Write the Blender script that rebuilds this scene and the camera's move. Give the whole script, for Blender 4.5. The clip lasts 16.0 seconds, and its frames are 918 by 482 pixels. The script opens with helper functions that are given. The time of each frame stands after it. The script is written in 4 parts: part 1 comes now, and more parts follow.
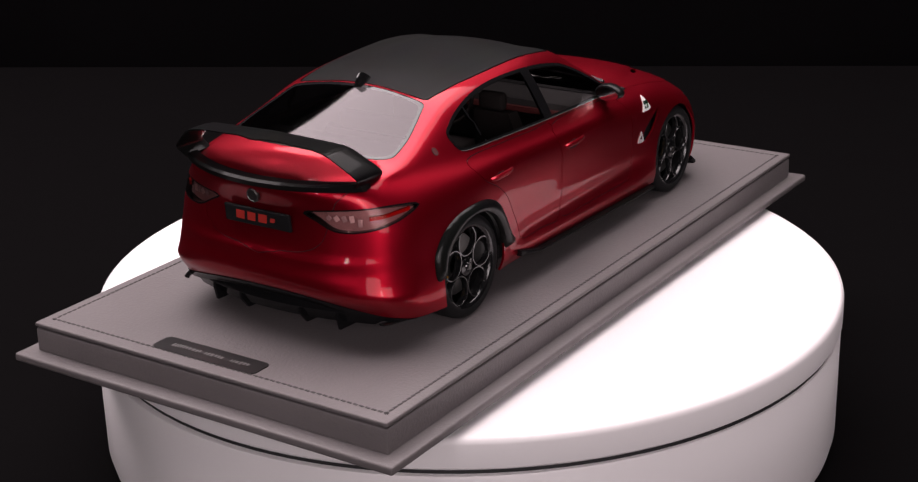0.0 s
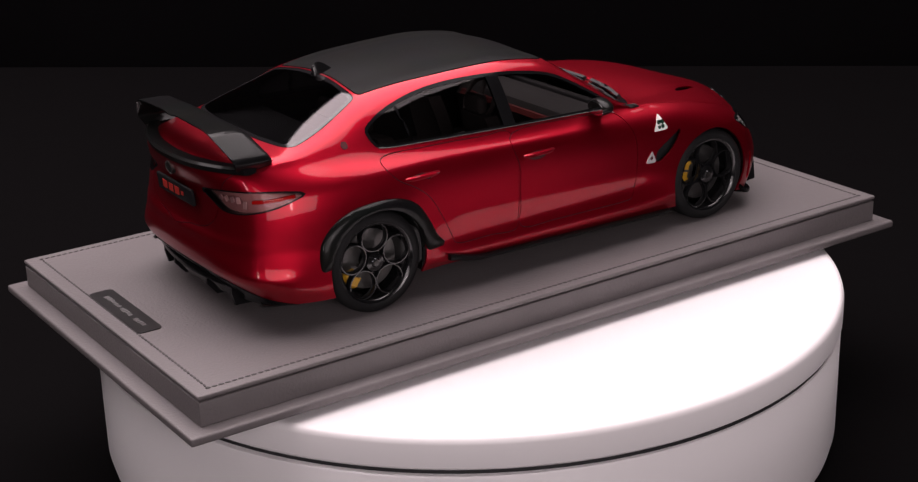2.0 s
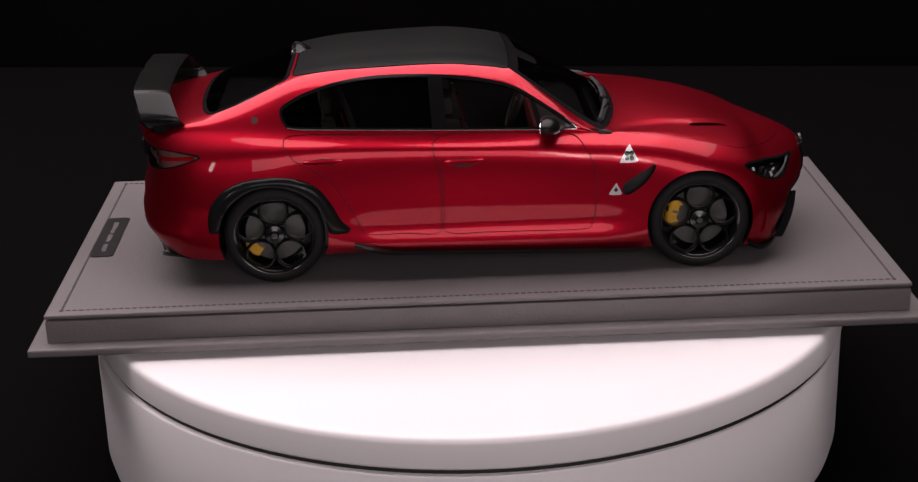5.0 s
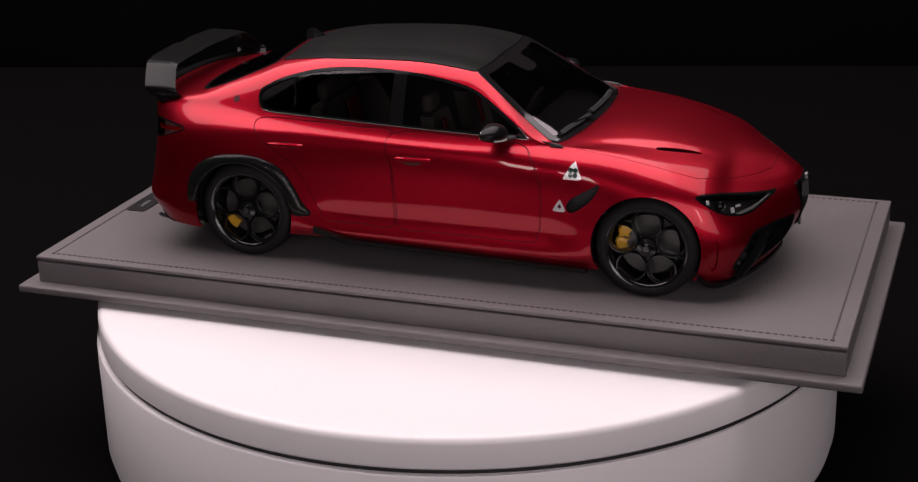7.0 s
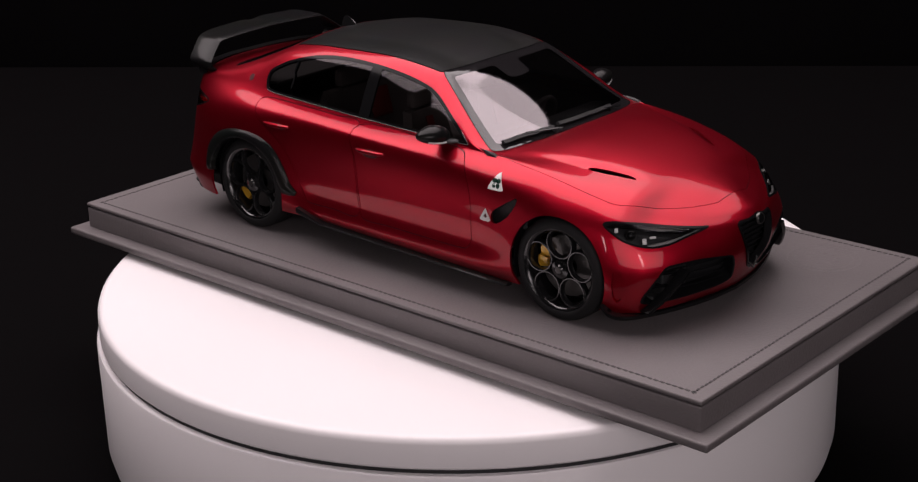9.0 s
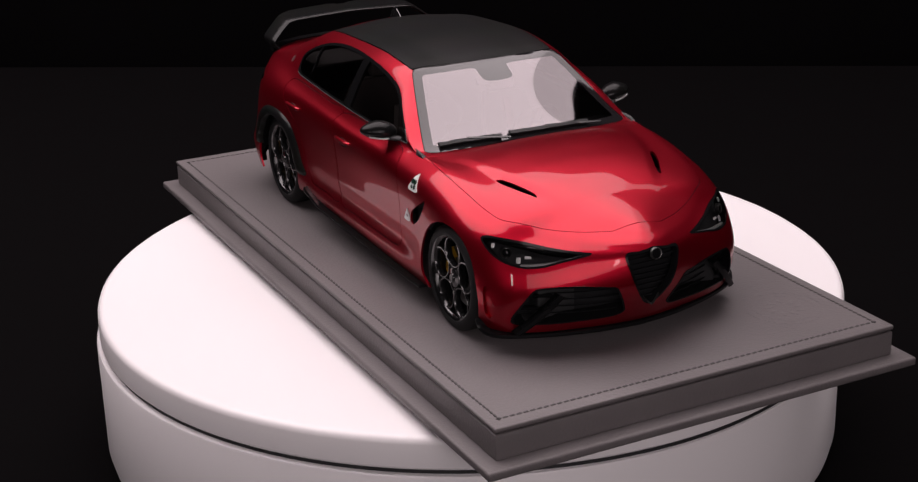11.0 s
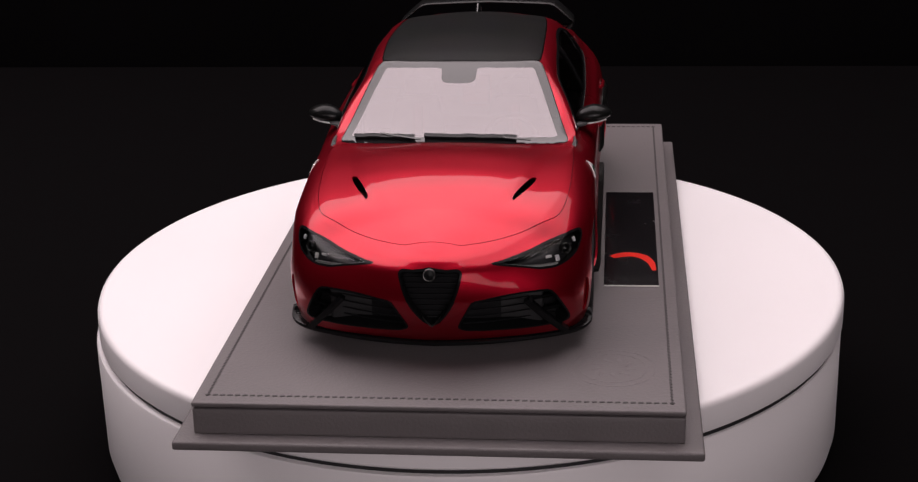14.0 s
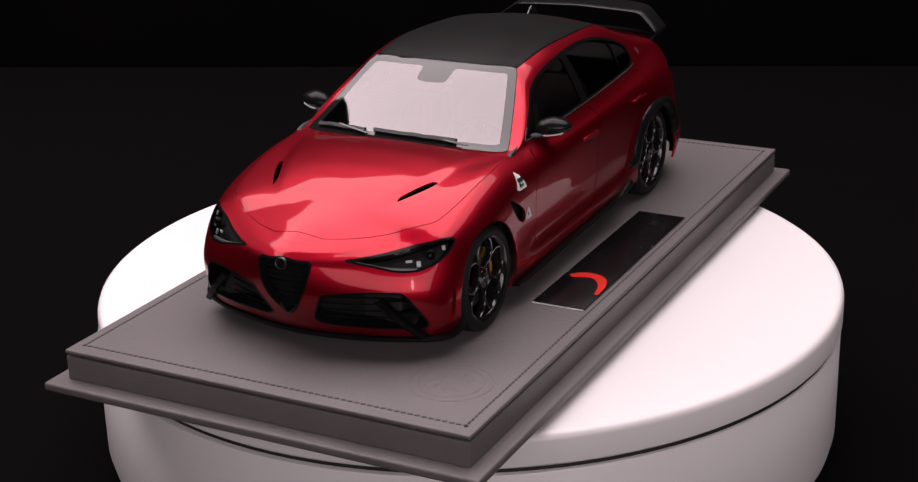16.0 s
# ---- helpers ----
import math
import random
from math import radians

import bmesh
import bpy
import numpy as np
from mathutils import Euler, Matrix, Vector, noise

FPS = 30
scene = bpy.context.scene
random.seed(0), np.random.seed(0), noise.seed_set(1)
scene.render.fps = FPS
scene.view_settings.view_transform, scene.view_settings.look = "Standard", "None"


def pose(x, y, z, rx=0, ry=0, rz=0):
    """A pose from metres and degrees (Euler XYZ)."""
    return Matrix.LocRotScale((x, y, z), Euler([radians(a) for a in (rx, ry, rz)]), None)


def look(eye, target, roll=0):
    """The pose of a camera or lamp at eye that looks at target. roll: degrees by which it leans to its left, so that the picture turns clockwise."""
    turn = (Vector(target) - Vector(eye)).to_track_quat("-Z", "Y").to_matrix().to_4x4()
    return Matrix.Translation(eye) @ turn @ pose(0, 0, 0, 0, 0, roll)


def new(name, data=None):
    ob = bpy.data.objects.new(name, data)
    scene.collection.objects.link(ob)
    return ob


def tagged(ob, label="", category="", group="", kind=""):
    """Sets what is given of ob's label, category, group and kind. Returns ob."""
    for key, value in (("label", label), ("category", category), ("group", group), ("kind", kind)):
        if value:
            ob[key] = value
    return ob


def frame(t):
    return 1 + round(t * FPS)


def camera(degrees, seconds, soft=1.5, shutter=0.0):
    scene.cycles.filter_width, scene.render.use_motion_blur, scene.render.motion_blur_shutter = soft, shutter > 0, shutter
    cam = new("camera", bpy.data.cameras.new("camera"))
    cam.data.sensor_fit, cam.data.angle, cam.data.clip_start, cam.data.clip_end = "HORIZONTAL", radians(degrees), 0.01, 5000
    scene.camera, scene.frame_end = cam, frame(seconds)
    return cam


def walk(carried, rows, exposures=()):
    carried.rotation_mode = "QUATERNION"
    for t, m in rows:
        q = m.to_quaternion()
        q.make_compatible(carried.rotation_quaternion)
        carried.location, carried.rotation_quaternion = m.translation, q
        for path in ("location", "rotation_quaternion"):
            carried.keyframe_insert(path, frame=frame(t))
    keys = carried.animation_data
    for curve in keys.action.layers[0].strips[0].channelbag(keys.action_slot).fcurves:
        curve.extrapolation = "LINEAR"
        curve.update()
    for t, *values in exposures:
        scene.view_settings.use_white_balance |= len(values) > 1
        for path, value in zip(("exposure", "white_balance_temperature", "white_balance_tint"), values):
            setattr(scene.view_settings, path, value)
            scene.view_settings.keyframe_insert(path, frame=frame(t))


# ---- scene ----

# ---------------- camera ----------------
cam = camera(32.45, 16.0, soft=1.25)
TOP = 0.062            # height of the turntable's upper face over the table
PITCH, YAW = radians(20.39), radians(-0.31)
EYE = Vector((0.0, -0.5938, 0.2328 + TOP))
AHEAD = Vector((math.sin(YAW) * math.cos(PITCH), math.cos(YAW) * math.cos(PITCH), -math.sin(PITCH)))
walk(cam, [(0.0, look(EYE, EYE + AHEAD, -1.58)), (16.0, look(EYE, EYE + AHEAD, -1.58))],
     [(0.0, 0.7), (2.0, 0.6), (4.0, 0.38), (6.5, 0.18), (9.0, 0.15), (11.5, 0.15), (13.5, 0.1), (16.0, 0.31)])

# ---------------- light ----------------
world = bpy.data.worlds.new("dark_studio")
scene.world = world
world.use_nodes = True
world.node_tree.nodes["Background"].inputs[0].default_value = (0.9, 0.85, 0.9, 1)
world.node_tree.nodes["Background"].inputs[1].default_value = 0.001


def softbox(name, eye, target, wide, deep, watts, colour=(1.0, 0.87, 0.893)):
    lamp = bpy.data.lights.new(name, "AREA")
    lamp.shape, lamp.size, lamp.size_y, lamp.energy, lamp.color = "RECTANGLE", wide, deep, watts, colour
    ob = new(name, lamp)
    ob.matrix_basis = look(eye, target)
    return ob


# two softboxes hang side by side over the table, slightly askew, the second one dimmer
softbox("softbox_overhead", (-0.34, 0.24, 0.91), (-0.34, 0.24, 0), 1.40, 0.86, 14.5).matrix_basis = pose(-0.34, 0.24, 0.91, 0, 0, -5)
softbox("softbox_side", (0.497, 0.167, 0.91), (0.497, 0.167, 0), 0.28, 0.86, 1.75).matrix_basis = pose(0.497, 0.167, 0.91, 0, 0, -5)
# broad dim fill added out of view in front, in place of room light
softbox("front_fill", (0.35, -1.75, 0.60), (0.0, 0, 0.03), 1.7, 0.8, 8.6)
softbox("strip_light_left", (-0.62, -1.08, 0.42), (0, 0, 0.04), 0.05, 0.3, 0.6)
softbox("strip_light_right", (0.30, -1.2, 0.44), (0, 0, 0.04), 0.05, 0.3, 0.6)

# ---------------- materials ----------------


def material(name, colour, rough=0.5, metal=0.0, coat=0.0, noise_scale=0.0, noise_amount=0.0, bump=0.0, bump_scale=2000.0, coat_rough=0.03, spec=0.5):
    m = bpy.data.materials.new(name)
    m.use_nodes = True
    nt = m.node_tree
    b = nt.nodes["Principled BSDF"]
    b.inputs["Base Color"].default_value = (*colour, 1)
    b.inputs["Roughness"].default_value = rough
    b.inputs["Metallic"].default_value = metal
    b.inputs["Coat Weight"].default_value = coat
    b.inputs["Coat Roughness"].default_value = coat_rough
    b.inputs["Specular IOR Level"].default_value = spec
    where = nt.nodes.new("ShaderNodeTexCoord")
    if noise_amount:
        big = nt.nodes.new("ShaderNodeTexNoise")
        big.inputs["Scale"].default_value = noise_scale
        big.inputs["Detail"].default_value = 6
        nt.links.new(where.outputs["Object"], big.inputs["Vector"])
        mix = nt.nodes.new("ShaderNodeMix")
        mix.data_type = "RGBA"
        mix.inputs[6].default_value = (*[c * (1 - noise_amount) for c in colour], 1)
        mix.inputs[7].default_value = (*[min(1, c * (1 + noise_amount)) for c in colour], 1)
        nt.links.new(big.outputs["Fac"], mix.inputs[0])
        nt.links.new(mix.outputs[2], b.inputs["Base Color"])
        span = nt.nodes.new("ShaderNodeMapRange")
        span.inputs["To Min"].default_value = max(0.0, rough - 0.08)
        span.inputs["To Max"].default_value = min(1.0, rough + 0.08)
        nt.links.new(big.outputs["Fac"], span.inputs["Value"])
        nt.links.new(span.outputs[0], b.inputs["Roughness"])
    if bump:
        fine = nt.nodes.new("ShaderNodeTexNoise")
        fine.inputs["Scale"].default_value = bump_scale
        fine.inputs["Detail"].default_value = 3
        nt.links.new(where.outputs["Object"], fine.inputs["Vector"])
        rise = nt.nodes.new("ShaderNodeBump")
        rise.inputs["Strength"].default_value = bump
        rise.inputs["Distance"].default_value = 0.0002
        nt.links.new(fine.outputs["Fac"], rise.inputs["Height"])
        nt.links.new(rise.outputs[0], b.inputs["Normal"])
    return m


def carbon_material(name, rough, coat, light=0.035, spec=0.5):
    """Woven carbon: a fine twill of two greys under lacquer."""
    m = material(name, (light, light, light), rough, 0.0, coat, spec=spec)
    nt = m.node_tree
    b = nt.nodes["Principled BSDF"]
    where = nt.nodes["Texture Coordinate"]
    weave = nt.nodes.new("ShaderNodeTexChecker")
    weave.inputs["Scale"].default_value = 1700
    weave.inputs["Color1"].default_value = (light * 0.9, light * 0.9, light * 0.92, 1)
    weave.inputs["Color2"].default_value = (light * 1.12, light * 1.12, light * 1.12, 1)
    cloud = nt.nodes.new("ShaderNodeTexNoise")
    cloud.inputs["Scale"].default_value = 60
    mix = nt.nodes.new("ShaderNodeMix")
    mix.data_type, mix.blend_type = "RGBA", "MULTIPLY"
    mix.inputs[0].default_value = 0.4
    nt.links.new(where.outputs["Object"], weave.inputs["Vector"])
    nt.links.new(where.outputs["Object"], cloud.inputs["Vector"])
    nt.links.new(weave.outputs["Color"], mix.inputs[6])
    nt.links.new(cloud.outputs["Color"], mix.inputs[7])
    nt.links.new(mix.outputs[2], b.inputs["Base Color"])
    return m


def glass_material(name, tint, rough=0.04, ior=1.6):
    """Thin tinted pane: clear tint under a mirror-like gloss that grows at grazing angles."""
    m = bpy.data.materials.new(name)
    m.use_nodes = True
    nt = m.node_tree
    nt.nodes.remove(nt.nodes["Principled BSDF"])
    clear = nt.nodes.new("ShaderNodeBsdfTransparent")
    clear.inputs[0].default_value = (*tint, 1)
    gloss = nt.nodes.new("ShaderNodeBsdfGlossy")
    gloss.inputs["Roughness"].default_value = rough
    gloss.inputs["Color"].default_value = (0.8, 0.74, 0.765, 1)
    edge = nt.nodes.new("ShaderNodeFresnel")
    edge.inputs["IOR"].default_value = ior
    mix = nt.nodes.new("ShaderNodeMixShader")
    nt.links.new(edge.outputs[0], mix.inputs[0])
    nt.links.new(clear.outputs[0], mix.inputs[1])
    nt.links.new(gloss.outputs[0], mix.inputs[2])
    nt.links.new(mix.outputs[0], nt.nodes["Material Output"].inputs["Surface"])
    return m


def paint_material():
    """Deep candy red over fine metal flake, under clear lacquer."""
    m = material("candy_red_paint", (0.40, 0.004, 0.016), 0.37, 0.88, 0.44, coat_rough=0.012, spec=0.25)
    nt = m.node_tree
    b = nt.nodes["Principled BSDF"]
    where = nt.nodes["Texture Coordinate"]
    flake = nt.nodes.new("ShaderNodeTexVoronoi")
    flake.inputs["Scale"].default_value = 4500
    rise = nt.nodes.new("ShaderNodeBump")
    rise.inputs["Strength"].default_value = 0.12
    rise.inputs["Distance"].default_value = 0.0001
    cloud = nt.nodes.new("ShaderNodeTexNoise")
    cloud.inputs["Scale"].default_value = 25
    tone = nt.nodes.new("ShaderNodeMix")
    tone.data_type = "RGBA"
    tone.inputs[6].default_value = (0.30, 0.0020, 0.0125, 1)
    tone.inputs[7].default_value = (0.345, 0.0026, 0.0165, 1)
    for node in (flake, cloud):
        nt.links.new(where.outputs["Object"], node.inputs["Vector"])
    nt.links.new(flake.outputs["Color"], rise.inputs["Height"])
    nt.links.new(rise.outputs[0], b.inputs["Normal"])
    nt.links.new(cloud.outputs["Fac"], tone.inputs[0])
    nt.links.new(tone.outputs[2], b.inputs["Base Color"])
    return m


RED = paint_material()
CARBON = carbon_material("satin_carbon_roof", 0.5, 0.0, 0.007, 0.11)
GLOSS_CARBON = carbon_material("glossy_carbon", 0.3, 0.18, 0.009, 0.08)
BLACK_TRIM = material("gloss_black_trim", (0.006, 0.006, 0.0065), 0.14, 0, 0, 40, 0.2, spec=0.1)
MATT_BLACK = material("matt_black_plastic", (0.012, 0.012, 0.013), 0.6, 0, 0, 80, 0.3, 0.2)
SEAM = material("dark_panel_gap", (0.06, 0.004, 0.006), 0.8, 0, 0, 200, 0.3)
RUBBER = material("tyre_rubber", (0.010, 0.010, 0.0105), 0.6, 0, 0, 120, 0.3, 0.3, 3000, spec=0.15)
RIM = material("gloss_black_rim", (0.007, 0.007, 0.0075), 0.18, 0.0, 0.4, 60, 0.2)
STEEL = material("grey_brake_steel", (0.11, 0.107, 0.105), 0.38, 0.9, 0, 200, 0.25)
GOLD = material("yellow_caliper_paint", (0.55, 0.30, 0.02), 0.35, 0.2, 0.6, 100, 0.15)
CHROME = material("bright_chrome", (0.75, 0.75, 0.76), 0.12, 1.0, 0, 100, 0.05)
WHITE_ENAMEL = material("white_enamel", (0.8, 0.8, 0.78), 0.3, 0, 0.5, 200, 0.06)
BELT_METAL = material("satin_belt_strip", (0.3, 0.29, 0.29), 0.25, 0.8, 0, 200, 0.1)
GREEN_ENAMEL = material("dark_green_enamel", (0.006, 0.03, 0.018), 0.3, 0, 0.5, 200, 0.2)
GLASS = glass_material("tinted_glass", (0.1, 0.1, 0.103), ior=2.3)
DARK_GLASS = glass_material("dark_tinted_glass", (0.06, 0.06, 0.063))
LENS = glass_material("clear_lens", (0.9, 0.9, 0.9), 0.02, ior=1.3)
SIDE_GLASS = glass_material("dark_side_glass", (0.17, 0.16, 0.16), ior=1.4)
CLEAR_SIDE_GLASS = glass_material("light_side_glass", (0.34, 0.32, 0.32), ior=1.35)
FRIT = material("dark_printed_glass", (0.012, 0.011, 0.012), 0.06, 0, 0, 100, 0.1, spec=0.55)
SILVER = material("silver_enamel", (0.55, 0.54, 0.54), 0.35, 0.3, 0.3, 200, 0.1)
LAMP_DARK = material("dark_lamp_housing", (0.01, 0.01, 0.011), 0.5, 0, 0, 100, 0.3, spec=0.1)
LAMP_GREY = material("grey_lamp_housing", (0.03, 0.03, 0.032), 0.35, 0.4, 0, 100, 0.4)
RED_LAMP = material("red_lamp_plastic", (0.5, 0.01, 0.01), 0.2, 0, 0.5, 100, 0.15)
LENS_GREY = material("clear_grey_plastic", (0.72, 0.72, 0.72), 0.15, 0, 0.5, 100, 0.1)
SMOKE_LENS = glass_material("smoked_red_lens", (0.92, 0.68, 0.68), ior=1.35)
LAMP_PALE = material("pale_lamp_plastic", (0.38, 0.28, 0.28), 0.3, 0.1, 0.3, 150, 0.4)
INTERIOR = material("black_cabin_plastic", (0.03, 0.029, 0.029), 0.6, 0, 0, 90, 0.3, 0.2)
ALCANTARA = material("dark_seat_suede", (0.08, 0.07, 0.068), 0.9, 0, 0, 150, 0.35, 0.4)
RED_TRIM = material("red_seat_trim", (0.14, 0.012, 0.012), 0.6, 0, 0, 90, 0.2)
LEATHER = material("grey_leatherette", (0.128, 0.114, 0.116), 0.52, 0, 0, 28, 0.22, 1.0, 900)
THREAD = material("dark_grey_thread", (0.06, 0.055, 0.055), 0.85, 0, 0, 300, 0.2)
WHITE_PLASTIC = material("white_turntable_plastic", (0.82, 0.79, 0.80), 0.42, 0, 0, 12, 0.02, 0.1, 900)
BLACK_CLOTH = material("black_table_cloth", (0.0013, 0.0010, 0.0012), 0.95, 0, 0, 30, 0.3, 0.5, 1200, spec=0.05)
BACK_CLOTH = material("black_backdrop_cloth", (0.002, 0.0017, 0.002), 0.95, 0, 0, 10, 0.3, 0.4, 600, spec=0.02)
PLAQUE = material("dark_engraved_metal", (0.03, 0.028, 0.029), 0.4, 0.5, 0, 200, 0.2)
PALE_INK = material("pale_grey_engraving", (0.14, 0.135, 0.135), 0.5, 0, 0, 300, 0.2)
CARD_BLACK = material("black_printed_card", (0.006, 0.005, 0.006), 0.25, 0, 0.2, 60, 0.4)
CARD_RED = material("red_print", (0.75, 0.02, 0.01), 0.4, 0, 0.2, 100, 0.15)
PLATE_RED = material("red_plate_lettering", (0.38, 0.02, 0.014), 0.5, 0, 0, 100, 0.15)

MM = 0.001

# ---------------- mesh helpers (all in millimetres) ----------------


def part(name, bm, mat, parent=None, label="", smooth=True, at=None):
    """One mesh object from a bmesh in millimetres, under a thing or a part."""
    me = bpy.data.meshes.new(name)
    bmesh.ops.scale(bm, vec=(MM, MM, MM), verts=bm.verts)
    bm.to_mesh(me)
    bm.free()
    me.materials.append(mat)
    if smooth:
        me.polygons.foreach_set("use_smooth", [True] * len(me.polygons))
        me.set_sharp_from_angle(angle=radians(38))
    ob = new(name, me)
    if at is not None:
        ob.matrix_basis = at
    if parent:
        ob.parent = parent
    if label:
        ob["label"] = label
    return ob


def box(bm, cx, cy, cz, sx, sy, sz, bevel=0.0, turn=None):
    r = bmesh.ops.create_cube(bm, size=1.0)
    vs = r["verts"]
    bmesh.ops.scale(bm, vec=(sx, sy, sz), verts=vs)
    if bevel:
        es = list({e for v in vs for e in v.link_edges})
        r2 = bmesh.ops.bevel(bm, geom=es, offset=bevel, segments=3, affect="EDGES", profile=0.5)
        vs = list({v for f in r2["faces"] for v in f.verts} | {v for v in vs if v.is_valid})
    if turn is not None:
        bmesh.ops.transform(bm, matrix=turn, verts=vs)
    bmesh.ops.translate(bm, vec=(cx, cy, cz), verts=vs)
    return vs


def lathe(bm, profile, n=64, axis="z", close=False):
    """Turns a profile of (radius, height) about an axis."""
    rings = []
    for r, h in profile:
        ring = []
        for k in range(n):
            a = 2 * math.pi * k / n
            c, s = r * math.cos(a), r * math.sin(a)
            ring.append(bm.verts.new((c, s, h) if axis == "z" else (c, h, s)))
        rings.append(ring)
    pairs = list(zip(rings, rings[1:])) + ([(rings[-1], rings[0])] if close else [])
    for a, b in pairs:
        for k in range(n):
            bm.faces.new((a[k], a[(k + 1) % n], b[(k + 1) % n], b[k]))
    if not close:
        for ring in (rings[0], rings[-1]):
            if profile[rings.index(ring)][0] > 0.05:
                bm.faces.new(ring)
    bmesh.ops.recalc_face_normals(bm, faces=bm.faces)
    return rings


def prism(bm, outline, low, high, place=lambda a, b, h: (a, b, h)):
    """A flat slab over a 2D outline."""
    lo = [bm.verts.new(place(a, b, low)) for a, b in outline]
    hi = [bm.verts.new(place(a, b, high)) for a, b in outline]
    n = len(outline)
    fs = [bm.faces.new(lo), bm.faces.new(hi)]
    for k in range(n):
        fs.append(bm.faces.new((lo[k], lo[(k + 1) % n], hi[(k + 1) % n], hi[k])))
    bmesh.ops.recalc_face_normals(bm, faces=fs)


def sweep(bm, path, profile_at, closed_profile=True):
    """Joins the rings that profile_at gives along a path of parameters."""
    rings = [[bm.verts.new(p) for p in profile_at(t)] for t in path]
    n = len(rings[0])
    for a, b in zip(rings, rings[1:]):
        for k in range(n if closed_profile else n - 1):
            bm.faces.new((a[k], a[(k + 1) % n], b[(k + 1) % n], b[k]))
    if closed_profile:
        bm.faces.new(rings[0])
        bm.faces.new(rings[-1])
    bmesh.ops.recalc_face_normals(bm, faces=bm.faces)


def rounded(outline, n=4, closed=True):
    """A smooth closed outline through a few corners (Catmull-Rom)."""
    p = np.array(outline, float)
    m = len(p)
    out = []
    for k in range(m if closed else m - 1):
        if closed:
            a, b, c, d = p[(k - 1) % m], p[k], p[(k + 1) % m], p[(k + 2) % m]
        else:
            a, b, c, d = p[max(k - 1, 0)], p[k], p[k + 1], p[min(k + 2, m - 1)]
        for j in range(n):
            t = j / n
            out.append(0.5 * (2 * b + (c - a) * t + (2 * a - 5 * b + 4 * c - d) * t * t + (3 * b - a - 3 * c + d) * t ** 3))
    if not closed:
        out.append(p[-1])
    return np.array(out)


def pchip(t, y, q):
    """Monotone cubic interpolation: no overshoot between the given values."""
    t, y, q = np.asarray(t, float), np.asarray(y, float), np.asarray(q, float)
    h, dl = np.diff(t), np.diff(y) / np.diff(t)
    m = np.zeros(len(t))
    for k in range(1, len(t) - 1):
        if dl[k - 1] * dl[k] > 0:
            w1, w2 = 2 * h[k] + h[k - 1], h[k] + 2 * h[k - 1]
            m[k] = (w1 + w2) / (w1 / dl[k - 1] + w2 / dl[k])
    m[0], m[-1] = dl[0], dl[-1]
    i = np.clip(np.searchsorted(t, q) - 1, 0, len(h) - 1)
    s = (q - t[i]) / h[i]
    return ((1 + 2 * s) * (1 - s) ** 2 * y[i] + s * (1 - s) ** 2 * h[i] * m[i] + s * s * (3 - 2 * s) * y[i + 1] + s * s * (s - 1) * h[i] * m[i + 1])


def cubic(t, y, q):
    """Catmull-Rom over uneven steps: smooth through the given values."""
    t, y, q = np.asarray(t, float), np.asarray(y, float), np.asarray(q, float)
    h, dl = np.diff(t), np.diff(y) / np.diff(t)
    m = np.empty(len(t))
    m[0], m[-1] = dl[0], dl[-1]
    m[1:-1] = (dl[:-1] * h[1:] + dl[1:] * h[:-1]) / (h[1:] + h[:-1])
    i = np.clip(np.searchsorted(t, q) - 1, 0, len(h) - 1)
    s = (q - t[i]) / h[i]
    return ((1 + 2 * s) * (1 - s) ** 2 * y[i] + s * (1 - s) ** 2 * h[i] * m[i] + s * s * (3 - 2 * s) * y[i + 1] + s * s * (s - 1) * h[i] * m[i + 1])


def distance(outline, a, b):
    """Signed distance of the points (a, b) from a closed 2D outline, negative inside."""
    o = np.asarray(outline, float)
    p = np.stack([a, b], -1)
    best = np.full(len(p), 1e9)
    inside = np.zeros(len(p), bool)
    for k in range(len(o)):
        u, v = o[k], o[(k + 1) % len(o)]
        e = v - u
        s = np.clip(((p - u) @ e) / max(e @ e, 1e-12), 0, 1)
        best = np.minimum(best, np.hypot(*(p - u - s[:, None] * e).T))
        cross = (u[1] > p[:, 1]) != (v[1] > p[:, 1])
        if abs(e[1]) > 1e-12:
            inside ^= cross & (p[:, 0] < u[0] + (p[:, 1] - u[1]) * e[0] / e[1])
    return np.where(inside, -best, best)


